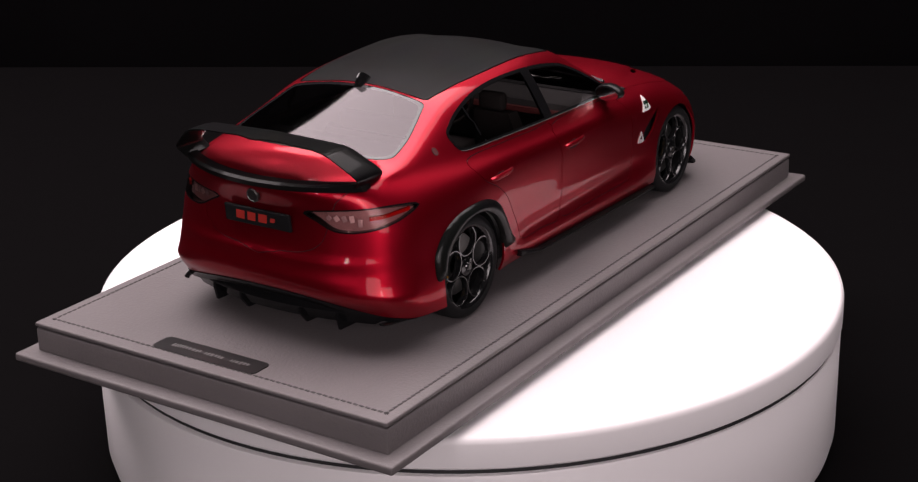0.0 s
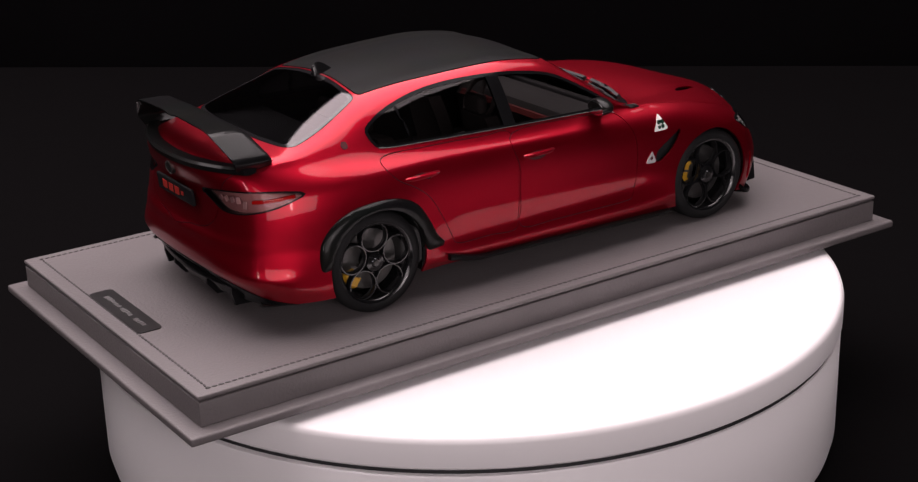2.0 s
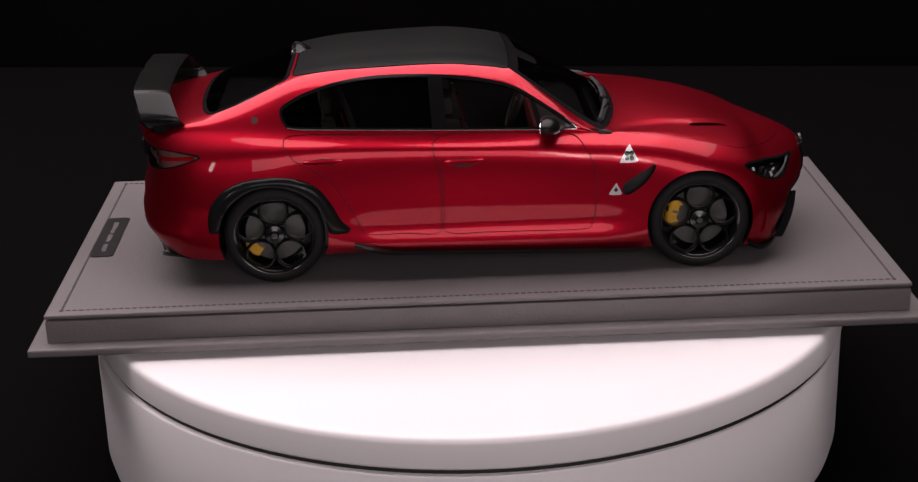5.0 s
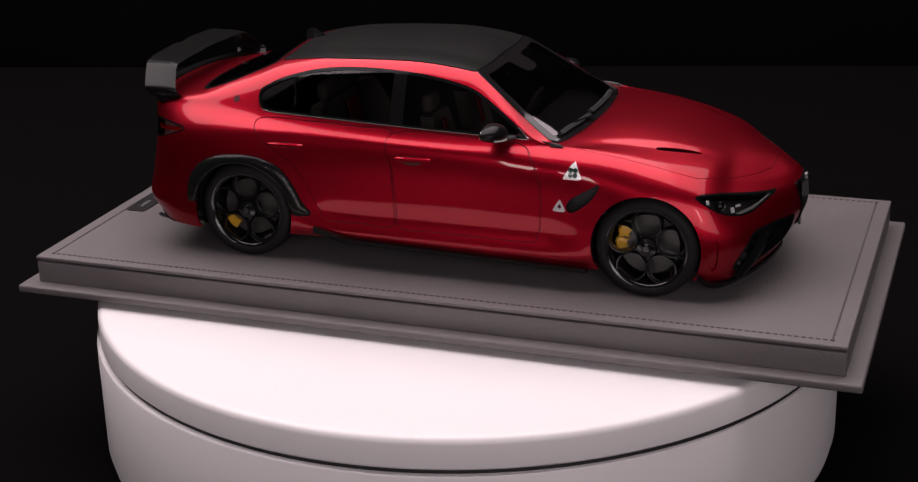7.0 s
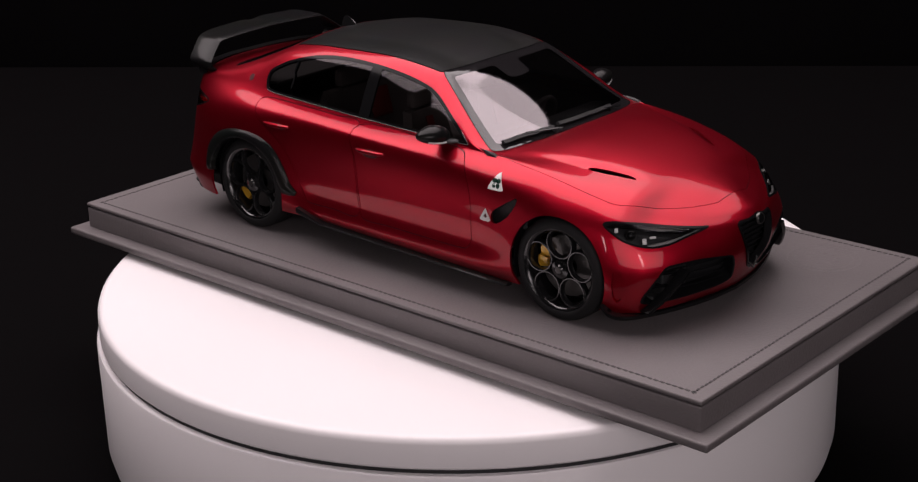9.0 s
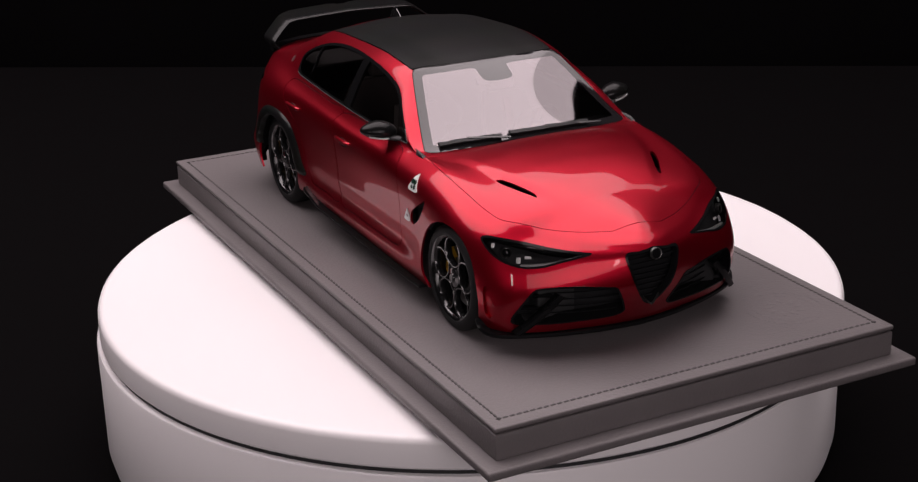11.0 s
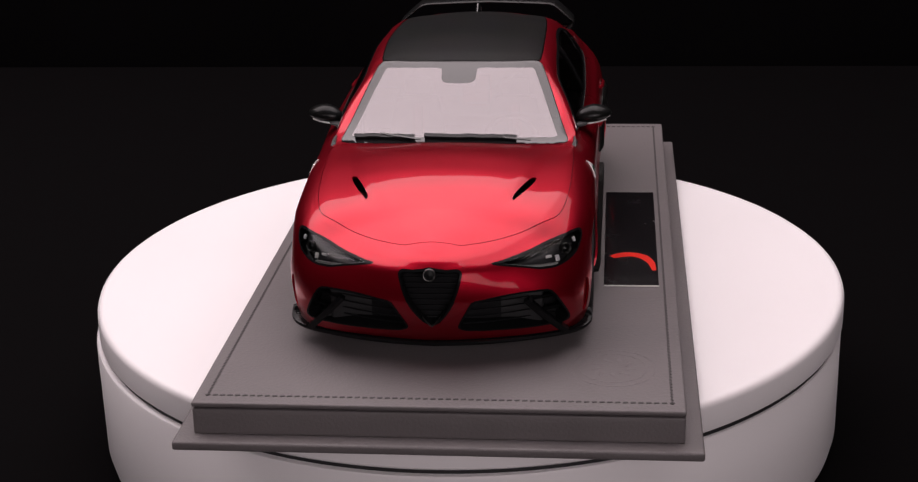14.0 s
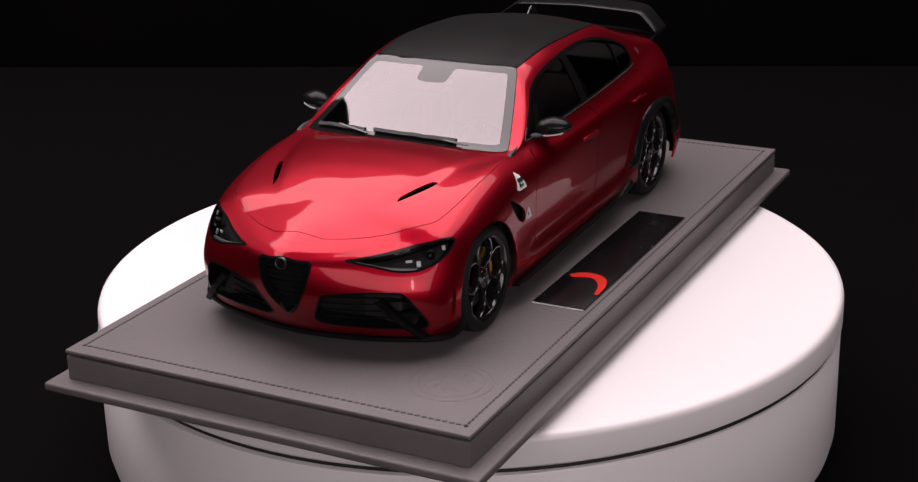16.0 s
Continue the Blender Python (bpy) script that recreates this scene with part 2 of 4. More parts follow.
class Shell:
    """Half of the car's skin, cut along outlines into regions."""

    def __init__(self, grid, normals, v_lines):
        n, m = grid.shape[:2]
        self.p = grid.reshape(-1, 3).copy()
        self.n = normals.reshape(-1, 3).copy()
        self.v = np.tile(v_lines, n)
        self.faces = []
        self.tags = []
        for i in range(n - 1):
            for j in range(m - 1):
                self.faces.append([i * m + j, i * m + j + 1, (i + 1) * m + j + 1, (i + 1) * m + j])
                self.tags.append("body")

    def cut(self, f, tag, among=("body",), keep=lambda p, v: True):
        """Splits the faces that carry one of the tags where f changes sign; those inside get the new tag."""
        val = f(self.p)
        val[np.abs(val) < 1e-6] = 0.0
        ok = keep(self.p, self.v)
        if ok is True:
            ok = np.ones(len(self.p), bool)
        made, pts, nors, vs = {}, [], [], []
        base = len(self.p)
        faces, tags = [], []
        for face, old in zip(self.faces, self.tags):
            fv = [val[k] for k in face]
            if old not in among or min(fv) >= 0 or not all(ok[k] for k in face):
                faces.append(face), tags.append(old)
                continue
            if max(fv) <= 0:
                faces.append(face), tags.append(tag)
                continue
            inner, outer = [], []
            for a, b, fa, fb in zip(face, face[1:] + face[:1], fv, fv[1:] + fv[:1]):
                if fa <= 0:
                    inner.append(a)
                if fa >= 0:
                    outer.append(a)
                if fa * fb < 0:
                    key = (min(a, b), max(a, b))
                    if key not in made:
                        s = fa / (fa - fb)
                        made[key] = base + len(pts)
                        pts.append(self.p[a] + s * (self.p[b] - self.p[a]))
                        nors.append(self.n[a] + s * (self.n[b] - self.n[a]))
                        vs.append(self.v[a] + s * (self.v[b] - self.v[a]))
                    inner.append(made[key]), outer.append(made[key])
            if len(inner) > 2:
                faces.append(inner), tags.append(tag)
            if len(outer) > 2:
                faces.append(outer), tags.append(old)
        if pts:
            self.p = np.vstack([self.p, pts])
            nn = np.array(nors)
            self.n = np.vstack([self.n, nn / np.linalg.norm(nn, axis=1)[:, None]])
            self.v = np.concatenate([self.v, vs])
        self.faces, self.tags = faces, tags

    def solid(self, tag, sides=(1, -1), proud=0.0, thick=0.8, pane=False):
        """Vertices, faces and normals of a region as a sheet with thickness, for one or both sides of the car."""
        chosen = [f for f, t in zip(self.faces, self.tags) if t == tag]
        used = sorted({k for f in chosen for k in f})
        new_id = {k: i for i, k in enumerate(used)}
        edges = {}
        for f in chosen:
            for a, b in zip(f, f[1:] + f[:1]):
                edges[(a, b)] = 1
        rim = [(a, b) for a, b in edges if (b, a) not in edges]
        lift = proud(self.p[used])[:, None] if callable(proud) else proud
        top = self.p[used] + self.n[used] * lift
        low = top - self.n[used] * thick
        vv, ff, nn = [], [], []
        self.inner = []
        for side in sides:
            flip = np.array([1, side, 1])
            o = len(vv)
            n = len(used)
            vv += list(top * flip) + list(low * flip)
            nn += list(self.n[used] * flip) + list(-self.n[used] * flip)
            for f in chosen:
                g = [new_id[k] for k in f]
                a, b = [o + k for k in g], [o + n + k for k in reversed(g)]
                if side < 0:
                    a, b = a[::-1], b[::-1]
                ff.append(a)
                if not pane:
                    self.inner.append(len(ff))
                    ff.append(b)
            for a, b in rim if not pane else ():
                if abs(self.p[a][1]) < 0.01 and abs(self.p[b][1]) < 0.01:
                    continue
                q = [o + new_id[b], o + new_id[a], o + n + new_id[a], o + n + new_id[b]]
                ff.append(q if side > 0 else q[::-1])
        return vv, ff, nn

    def make(self, name, tag, mat, parent, sides=(1, -1), proud=0.0, thick=0.8, label=""):
        vv, ff, nn = self.solid(tag, sides, proud, thick, mat in (GLASS, DARK_GLASS, SIDE_GLASS, CLEAR_SIDE_GLASS, LENS, SMOKE_LENS))
        me = bpy.data.meshes.new(name)
        me.from_pydata([tuple(float(c) * MM for c in p) for p in vv], [], ff)
        me.materials.append(mat)
        if mat is RED:
            me.materials.append(INTERIOR)
            for k in self.inner:
                me.polygons[k].material_index = 1
        bm = bmesh.new()
        bm.from_mesh(me)
        bmesh.ops.delete(bm, geom=[p for p in bm.verts if not p.link_faces], context="VERTS")
        bmesh.ops.remove_doubles(bm, verts=bm.verts, dist=2e-6)
        bm.to_mesh(me)
        bm.free()
        me.polygons.foreach_set("use_smooth", [True] * len(me.polygons))
        me.set_sharp_from_angle(angle=radians(50))
        ob = new(name, me)
        ob.parent = parent
        if mat in (GLASS, DARK_GLASS, SIDE_GLASS, CLEAR_SIDE_GLASS):
            ob.visible_shadow = False      # lets the light into the cabin
        if label:
            ob["label"] = label
        return ob


# ---------------- setting ----------------
PHI = lambda t: 56.2 - 10.85 * t      # heading of the turning group in degrees


def table_and_backdrop():
    """Table with a back edge that runs slightly askew, and a black cloth hung along it."""
    skew = -0.1
    bm = bmesh.new()
    prism(bm, [(-2500, -3000), (2500, -3000), (2500, 581 + skew * 2500), (-2500, 581 - skew * 2500)], -20, 0)
    tagged(part("table_top", bm, BLACK_CLOTH, smooth=False), "wide table covered with matt black cloth", "table", kind="structure")
    bm = bmesh.new()
    rows = [(582, -20), (584, -400), (712, -400), (712, 2560), (717, 2560), (717, -405), (579, -405), (579, -20.5)]
    lo = [bm.verts.new((-2510, y - skew * 2510, z)) for y, z in rows]
    hi = [bm.verts.new((2510, y + skew * 2510, z)) for y, z in rows]
    n = len(rows)
    for k in range(n):
        bm.faces.new((lo[k], lo[(k + 1) % n], hi[(k + 1) % n], hi[k]))
    bm.faces.new(lo), bm.faces.new(hi)
    bmesh.ops.recalc_face_normals(bm, faces=bm.faces)
    tagged(part("backdrop", bm, BACK_CLOTH, smooth=False), "black cloth hung behind the table", "backdrop", kind="structure")
    for name, c, s in (("wall_left", (-2530, -1000, 900), (40, 4000, 3400)), ("wall_right", (2530, -1000, 900), (40, 4000, 3400)), ("wall_back", (0, -3020, 900), (5000, 40, 3400)), ("ceiling", (0, -1000, 2550), (5000, 4100, 40))):
        bm = bmesh.new()
        box(bm, *c, *s)
        tagged(part(name, bm, BACK_CLOTH, smooth=False), "dark unlit studio wall" if "wall" in name else "dark studio ceiling", "wall" if "wall" in name else "ceiling", kind="structure")


def turntable():
    """White display turntable: a fixed drum and a turning disc, the gap between them filled by a black ring."""
    t = tagged(new("turntable"), "round white plastic display turntable on a black table", "turntable")
    R = 147.6
    t.location = (0.0007, 0, 0)
    bm = bmesh.new()
    D = R + 0.5
    lathe(bm, [(0.02, 0), (D - 3, 0), (D - 1.2, 1), (D, 6), (D, 47.9), (D - 0.4, 48.6), (D - 1.6, 48.9), (0.02, 48.9)], 160)
    bmesh.ops.translate(bm, vec=(-1.0, 0, 0), verts=bm.verts)
    part("base_drum", bm, WHITE_PLASTIC, t)
    # the gap's shade is put in as a black ring, almost flush with the drum
    bm = bmesh.new()
    lathe(bm, [(0.02, 48.8), (R - 1.3, 48.8), (R - 1.3, 50.6), (0.02, 50.6)], 160)
    part("gap_shade_ring", bm, MATT_BLACK, t, "black ring that stands in for the shade in the gap under the disc")
    bm = bmesh.new()
    lathe(bm, [(0.02, 50.3), (R - 3, 50.3), (R - 0.8, 50.5), (R, 51.3), (R, 59.6), (R - 0.5, 61.0), (R - 1.6, 61.8), (R - 3, 62), (0.02, 62)], 200)
    disc = part("turning_disc", bm, WHITE_PLASTIC, t)
    return t, disc


def display_base():
    """Stepped leatherette display base with stitched edges."""
    d = tagged(new("display_base"), "stepped grey leatherette display base with stitched top", "display base")
    bm = bmesh.new()
    box(bm, 0, 0, 1.3, 303, 144, 2.6, 0.3)
    part("plinth", bm, MATT_BLACK, d, "black plinth hidden under the lower step", smooth=False)
    bm = bmesh.new()
    box(bm, 0, 0, 4.1, 323.6, 164.6, 3.0, 0.8)
    part("lower_step", bm, LEATHER, d)
    bm = bmesh.new()
    box(bm, 0, 0, 9.85, 311.2, 153.0, 8.6, 0.5)
    part("upper_block", bm, LEATHER, d)
    bm = bmesh.new()
    box(bm, 0, 0, 14.6, 307.6, 149.4, 1.4)
    part("seam_core", bm, MATT_BLACK, d, "dark recessed seam under the top panel", smooth=False)
    bm = bmesh.new()
    box(bm, 0, 0, 15.62, 311.6, 153.4, 1.56, 0.55)
    part("top_panel", bm, LEATHER, d)
    bm = bmesh.new()
    hx, hy = 311 / 2 - 5.3, 153 / 2 - 4.0
    step = 2.35
    for along, half, other in (("x", hx, hy), ("y", hy, hx)):
        k = int(2 * half / step)
        for side in (-1, 1):
            for i in range(k + 1):
                s = -half + 2 * half * i / k
                c = (s, side * other) if along == "x" else (side * other, s)
                slant = radians(9 * side) + (0 if along == "x" else math.pi / 2)
                box(bm, c[0], c[1], 16.44, 1.6, 0.72, 0.34, 0, Matrix.Rotation(slant, 4, "Z"))
    ob = part("stitching", bm, THREAD, d, "dark thread stitched round the edge", smooth=False)
    ob["kind"] = "stuff"
    # engraved plaque at the rear
    bm = bmesh.new()
    o = []
    for sx, sy, a0 in ((1, 1, 0), (-1, 1, 90), (-1, -1, 180), (1, -1, 270)):
        for k in range(6):
            a = radians(a0 + 18 * k)
            o.append((sx * 2.6 + 2.0 * math.cos(a), sy * 20.6 + 2.0 * math.sin(a)))
    prism(bm, o, 16.2, 16.75)
    plaque = part("plaque", bm, PLAQUE, d, "dark metal plaque with small engraved lettering", at=pose(-0.1455, 0.0035, 0))
    bm = bmesh.new()
    random.seed(5)
    y = -17.0
    while y < 16.5:
        w = random.uniform(0.7, 1.5)
        if random.random() > 0.17:
            box(bm, random.uniform(-0.2, 0.2), y + w / 2, 16.8, random.choice((1.5, 2.0, 1.6)), w * 0.75, 0.1)
        y += w + 0.25
    part("engraving", bm, PALE_INK, plaque, smooth=False)
    # round emblem pressed into the leatherette near the front
    bm = bmesh.new()
    for r0, r1 in ((14.0, 13.1), (11.0, 10.3)):
        lathe(bm, [(r1, 16.3), (r1, 16.46), (r0, 16.46), (r0, 16.3)], 60, close=True)
    for k in range(9):
        a = radians(40 * k)
        box(bm, 5.5 * math.cos(a), 5.5 * math.sin(a), 16.36, 3.4, 1.3, 0.2, 0.06, Matrix.Rotation(a + 0.5, 4, "Z"))
    part("embossed_emblem", bm, LEATHER, d, "round emblem pressed into the leatherette", at=pose(0.125, 0.0545, 0))
    return d


def printed_card():
    c = tagged(new("printed_card"), "black glossy printed card with a red arc, lying on the base", "card")
    bm = bmesh.new()
    box(bm, 0, 0, 0.3, 105.0, 19.8, 0.6, 0.1)
    part("card_sheet", bm, CARD_BLACK, c)
    bm = bmesh.new()
    mid = rounded([(24.5, -7.2), (22.0, -3.2), (21.6, 0.5), (24.0, 4.6), (30.0, 7.4), (38.0, 8.5)], 6, False)
    wide = np.interp(np.linspace(0, 1, len(mid)), [0, 0.15, 0.6, 1], [1.3, 2.3, 2.1, 0.7])
    tan = np.gradient(mid, axis=0)
    tan /= np.linalg.norm(tan, axis=1)[:, None]
    nor = np.stack([-tan[:, 1], tan[:, 0]], -1)
    o = list(map(tuple, mid + nor * wide[:, None])) + list(map(tuple, (mid - nor * wide[:, None])[::-1]))
    lo = [bm.verts.new((a, b, 0.66)) for a, b in o]
    n = len(mid)
    for k in range(n - 1):
        bm.faces.new((lo[k], lo[k + 1], lo[2 * n - 2 - k], lo[2 * n - 1 - k]))
    bmesh.ops.recalc_face_normals(bm, faces=bm.faces)
    part("red_arc", bm, CARD_RED, c, "red printed arc", smooth=False)
    bm = bmesh.new()
    box(bm, 52.55, 0, 0.3, 0.12, 19.8, 0.5)
    part("card_edge", bm, WHITE_ENAMEL, c, "pale cut edge of the card", smooth=False)
    return c


# ---------------- the model car: skin ----------------
# Lines that run along the car from the tail's middle to the nose's middle, (x, half width, height) at 19 stations each.
LOW_X = (-105, -92, -78, -64, -50, -16, 9, 25, 41, 60, 78, 97)
SIDE_X = (-105, -92, -78, -71, -64, -50, -16, 4, 10, 25, 40, 49.2, 61, 78, 97)


def line(tail, widths, heights, nose):
    if len(widths) == len(LOW_X):
        widths, heights = pchip(LOW_X, widths, SIDE_X), pchip(LOW_X, heights, SIDE_X)
    return tail + [(x, w, h) for x, w, h in zip(SIDE_X, widths, heights)] + nose


LINES = [
    # bottom edge
    line([(-125, 0, 15), (-124, 22, 14.5), (-118, 42, 11.5)], (49.5, 51.5, 51.5, 51, 50, 50, 50, 50, 50, 50, 50.5, 48.5), (11, 11, 11, 11, 11, 10, 9.5, 9, 9, 9, 9, 8), [(106, 43, 7.5), (113.5, 26, 7.5), (118, 0, 7.5)]),
    # sill ridge and lower bumper
    line([(-130.8, 0, 24), (-129.4, 22, 23.5), (-121.8, 43.5, 21)], (51.0, 52.5, 52.8, 52, 51.5, 51.5, 51.5, 51.5, 51.6, 52, 52, 50.3), (19, 19, 19, 17, 15.2, 14.6, 14.3, 14.2, 14.2, 15.5, 17, 15.5), [(107.5, 44.5, 13.5), (116, 26.5, 13), (121.5, 0, 13)]),
    # hollow of the flank
    line([(-129.2, 0, 31.5), (-127.8, 22, 31), (-120.3, 43.2, 30.5)], (50.5, 52.5, 53, 52.0, 51.1, 50.9, 50.8, 50.8, 50.8, 51.7, 52.5, 50.6), (33, 34, 34, 31, 29.5, 29, 29, 29, 29, 30, 32, 26), [(109, 44, 23.5), (119.5, 26, 23), (126.5, 0, 23)]),
    # shoulder, the widest line
    line([(-127.5, 0, 45), (-126.3, 21, 45), (-119, 40.5, 45.5)], (47.8, 50, 51, 51.3, 51.2, 51.4, 51.2, 50.8, 50.5, 50.6, 50.3, 47), (47.4, 48.2, 48.6, 48.3, 47.8, 47.1, 46.4, 45.7, 44.8, 43.4, 41, 36.5), [(106.8, 40, 33.5), (117.5, 24.5, 32), (126.5, 0, 32)]),
    # belt, bonnet edge and boot edge
    line([(-131, 0, 55.6), (-128.5, 20, 55.4), (-119.5, 35.5, 55.4)], (41, 43, 44.3, 45.3, 46, 46.7, 46.3, 45.5, 44, 44, 43.5, 39.5), (56.2, 56.3, 56, 55.6, 55.2, 54, 53.2, 52.6, 51.6, 50, 46.8, 41.5), [(105.3, 32, 38.2), (116, 18.5, 36.3), (124, 0, 36)]),
    # roof rail, bonnet ridge
    line([(-127.5, 0, 57.4), (-124.0, 17, 57.8), (-115.5, 29.5, 58.2)], (36.5, 35.6, 33.8, 33.4, 33.4, 33.6, 34, 33.4, 33.3, 38.6, 42.0, 40.2, 34.5, 32.3, 29.5), (59.4, 63.0, 67.8, 70.2, 71.5, 73.0, 74.2, 72.7, 71.3, 62.3, 52.9, 51.6, 51.5, 49.4, 44.6), [(104, 24, 41.4), (113, 13, 39.6), (120.5, 0, 38.5)]),
    # a third of the way to the middle
    line([(-122, 0, 58.2), (-119, 12, 58.8), (-112, 19, 59.3)], (22, 20, 18, 17.3, 17, 17, 17, 16.5, 16.5, 19, 21, 20.5, 18, 17, 15), (60.8, 65.7, 71.0, 73.6, 75.2, 77.2, 78.2, 75.7, 73.7, 65.8, 57.6, 53.7, 53.9, 51.6, 46.6), [(103.5, 12, 44.3), (111, 7, 42.1), (118.5, 0, 39.6)]),
    # middle
    line([(-117, 0, 58.8), (-114, 0, 59.4), (-109, 0, 59.9)], (0,) * 15, (61.4, 66.5, 72.0, 74.7, 76.3, 78.3, 79.2, 76.6, 74.6, 66.8, 58.8, 54.5, 54.5, 52.2, 47.2), [(103, 0, 45.4), (109.5, 0, 43.2), (116.5, 0, 40.6)]),
]


def skin_grid():
    """The half skin as a fine grid: smooth along the lines, then smooth across them."""
    net = np.array(LINES, float)                       # lines, stations, xyz
    flip = np.array([1, -1, 1])
    net = np.concatenate([net[:, 2:0:-1] * flip, net, net[:, -2:-4:-1] * flip], axis=1)
    step = np.linalg.norm(np.diff(net[3], axis=0), axis=1)
    t = np.concatenate([[0], np.cumsum(step)])
    t0, t1 = t[2], t[-3]
    u = np.linspace(t0, t1, 251)
    along = np.stack([np.stack([pchip(t, net[j, :, c], u) for c in range(3)], -1) for j in range(len(net))])
    # light smoothing of the lengthwise runs
    for _ in range(3):
        along[:, 1:-1] = 0.25 * along[:, :-2] + 0.5 * along[:, 1:-1] + 0.25 * along[:, 2:]
    counts = (5, 9, 12, 10, 14, 12, 10)
    v = np.concatenate([j + np.arange(c) / c for j, c in enumerate(counts)] + [[7.0]])
    grid = np.empty((len(u), len(v), 3))
    for i in range(len(u)):
        sec = along[:, i]
        ghost = sec[-2] * np.array([1, -1, 1])
        sec2 = np.vstack([sec, ghost])
        for c in range(3):
            grid[i, :, c] = cubic(np.arange(len(sec2)), sec2[:, c], v)
    grid[:, -1, 1] = 0
    grid[0, :, 1] = grid[-1, :, 1] = 0
    grid[..., 1] = np.maximum(grid[..., 1], 0)
    # the doors tuck in above the sill
    x, y, z = grid[..., 0], grid[..., 1], grid[..., 2]
    zone = np.interp(x, [-56, -40, 42, 58], [0, 1, 1, 0]) * (v[None, :] < 3)
    grid[..., 1] -= 1.3 * zone * np.exp(-((z - 20.5) / 4.2) ** 2)
    # rear bumper: a ledge under the boot lid and a kicked-out lower edge
    x, y, z = grid[..., 0], grid[..., 1], grid[..., 2]
    far = np.hypot(x + 85, y)
    out = np.interp(x, [-117, -107], [1, 0]) * (v[None, :] < 3.2) * (0.95 * np.exp(-(y / 36) ** 4) * np.exp(-((z - 32.0) / np.where(z > 32, 1.2, 4.0)) ** 2) + 1.1 * np.exp(-((z - 20.0) / np.where(z > 20, 2.6, 4.0)) ** 2))
    grid[..., 0] += out * (x + 85) / far
    grid[..., 1] += out * y / far
    # the bumper corners behind the rear wheels flare out towards the ground
    x, z = grid[..., 0], grid[..., 2]
    corner = np.interp(x, [-124, -112, -90, -84], [0.0, 1, 1, 0]) * (v[None, :] < 3.2)
    grid[..., 1] += 0.13 * corner * np.clip(30 - z, 0, 14) * np.clip(grid[..., 1] / 30, 0, 1)
    # raised middle of the bonnet, with soft creases that run from the screen towards the badge
    x, y = grid[..., 0], grid[..., 1]
    edge = np.interp(x, [45, 60, 78, 95, 110, 116], [37, 33.5, 28.5, 21, 13, 9])
    rise = np.clip((edge - y) / 4.6 + 0.5, 0, 1)
    fade = np.interp(x, [48, 58, 78, 88, 100], [0, 0.5, 1, 0.75, 0])
    deck = np.clip((v[None, :] - 4.15) / 0.4, 0, 1)
    grid[..., 2] += 0.9 * rise * rise * (3 - 2 * rise) * fade * deck
    # both screens are even, gently curved sheets
    x, y, z = grid[..., 0].ravel(), grid[..., 1].ravel(), grid[..., 2].reshape(-1)
    row = np.tile(v, len(u))
    for outline, lo, hi in ((SCREEN, 0, 60), (BACKLIGHT, -115, -60)):
        near = np.where((x > lo) & (x < hi) & (row > 4.4))[0]
        d = distance(outline, x[near], y[near])
        xx, yy = (x[near] - np.mean(x[near])) / 20, y[near] / 30
        terms = np.stack([np.ones_like(xx), xx, xx ** 2, yy ** 2, xx * yy ** 2, yy ** 4, xx ** 3, xx ** 2 * yy ** 2], -1)
        ins = d < -1.5
        fit, *_ = np.linalg.lstsq(terms[ins], z[near][ins], rcond=None)
        w = np.clip((1.6 - d) / 2.6, 0, 1)
        w = w * w * (3 - 2 * w)
        z[near] = z[near] * (1 - w) + (terms @ fit) * w
    grid[..., 2] = z.reshape(grid.shape[:2])
    du, dv = np.gradient(grid, axis=0), np.gradient(grid, axis=1)
    nor = np.cross(du, dv)
    size = np.linalg.norm(nor, axis=2, keepdims=True)
    nor = nor / np.maximum(size, 1e-9)
    nor[np.isnan(nor)] = 0
    # outwards: away from a point inside the car
    out = grid - np.array([0, 0, 30.0])
    if np.sum(nor * out) < 0:
        nor = -nor
    bad = size[..., 0] < 1e-7
    nor[bad] = out[bad] / np.linalg.norm(out[bad], axis=1)[:, None]
    nor[:, -1, 1] = 0
    nor[0, :, 1] = nor[-1, :, 1] = 0
    nor[np.linalg.norm(nor, axis=2) < 1e-6] = (0, 0, 1)
    nor /= np.linalg.norm(nor, axis=2, keepdims=True)
    return grid, nor, v



def both(half):
    """A closed outline from its half on one side of the car."""
    return rounded(half + [(x, -y) for x, y in half[-2:0:-1]], 4)


WHEEL_X, WHEEL_Z, WHEEL_Y, TYRE_R = 78.3, 18.6, 50.3, 18.6

# outlines in the side view (x, z)
DAYLIGHT = rounded([(-74.3, 63.2), (-73, 58.8), (-69, 56.9), (-50, 56.3), (-16, 55.2), (9, 54.3), (27, 53.6), (33, 53.4), (33.2, 54.4), (27, 59.2), (15, 66.5), (6, 70.1), (-8, 72.6), (-22, 73.6), (-38, 73.5), (-52, 72.0), (-64, 68.9), (-71, 65.8)], 5)
FLARE = rounded([(-101.5, 22), (-101, 30), (-96, 36.7), (-88, 40.6), (-78, 41.8), (-69, 40.8), (-61.5, 37), (-56.5, 30), (-53.5, 24), (-50, 19.6), (-58, 19), (-60, 22), (-78, 24), (-98, 21.5)], 4)
SIDE_VENT = rounded([(49.5, 30.5), (50, 34), (54, 37), (59, 40.0), (61.8, 41.6), (60.5, 38), (57, 33.5), (52, 30)], 4)
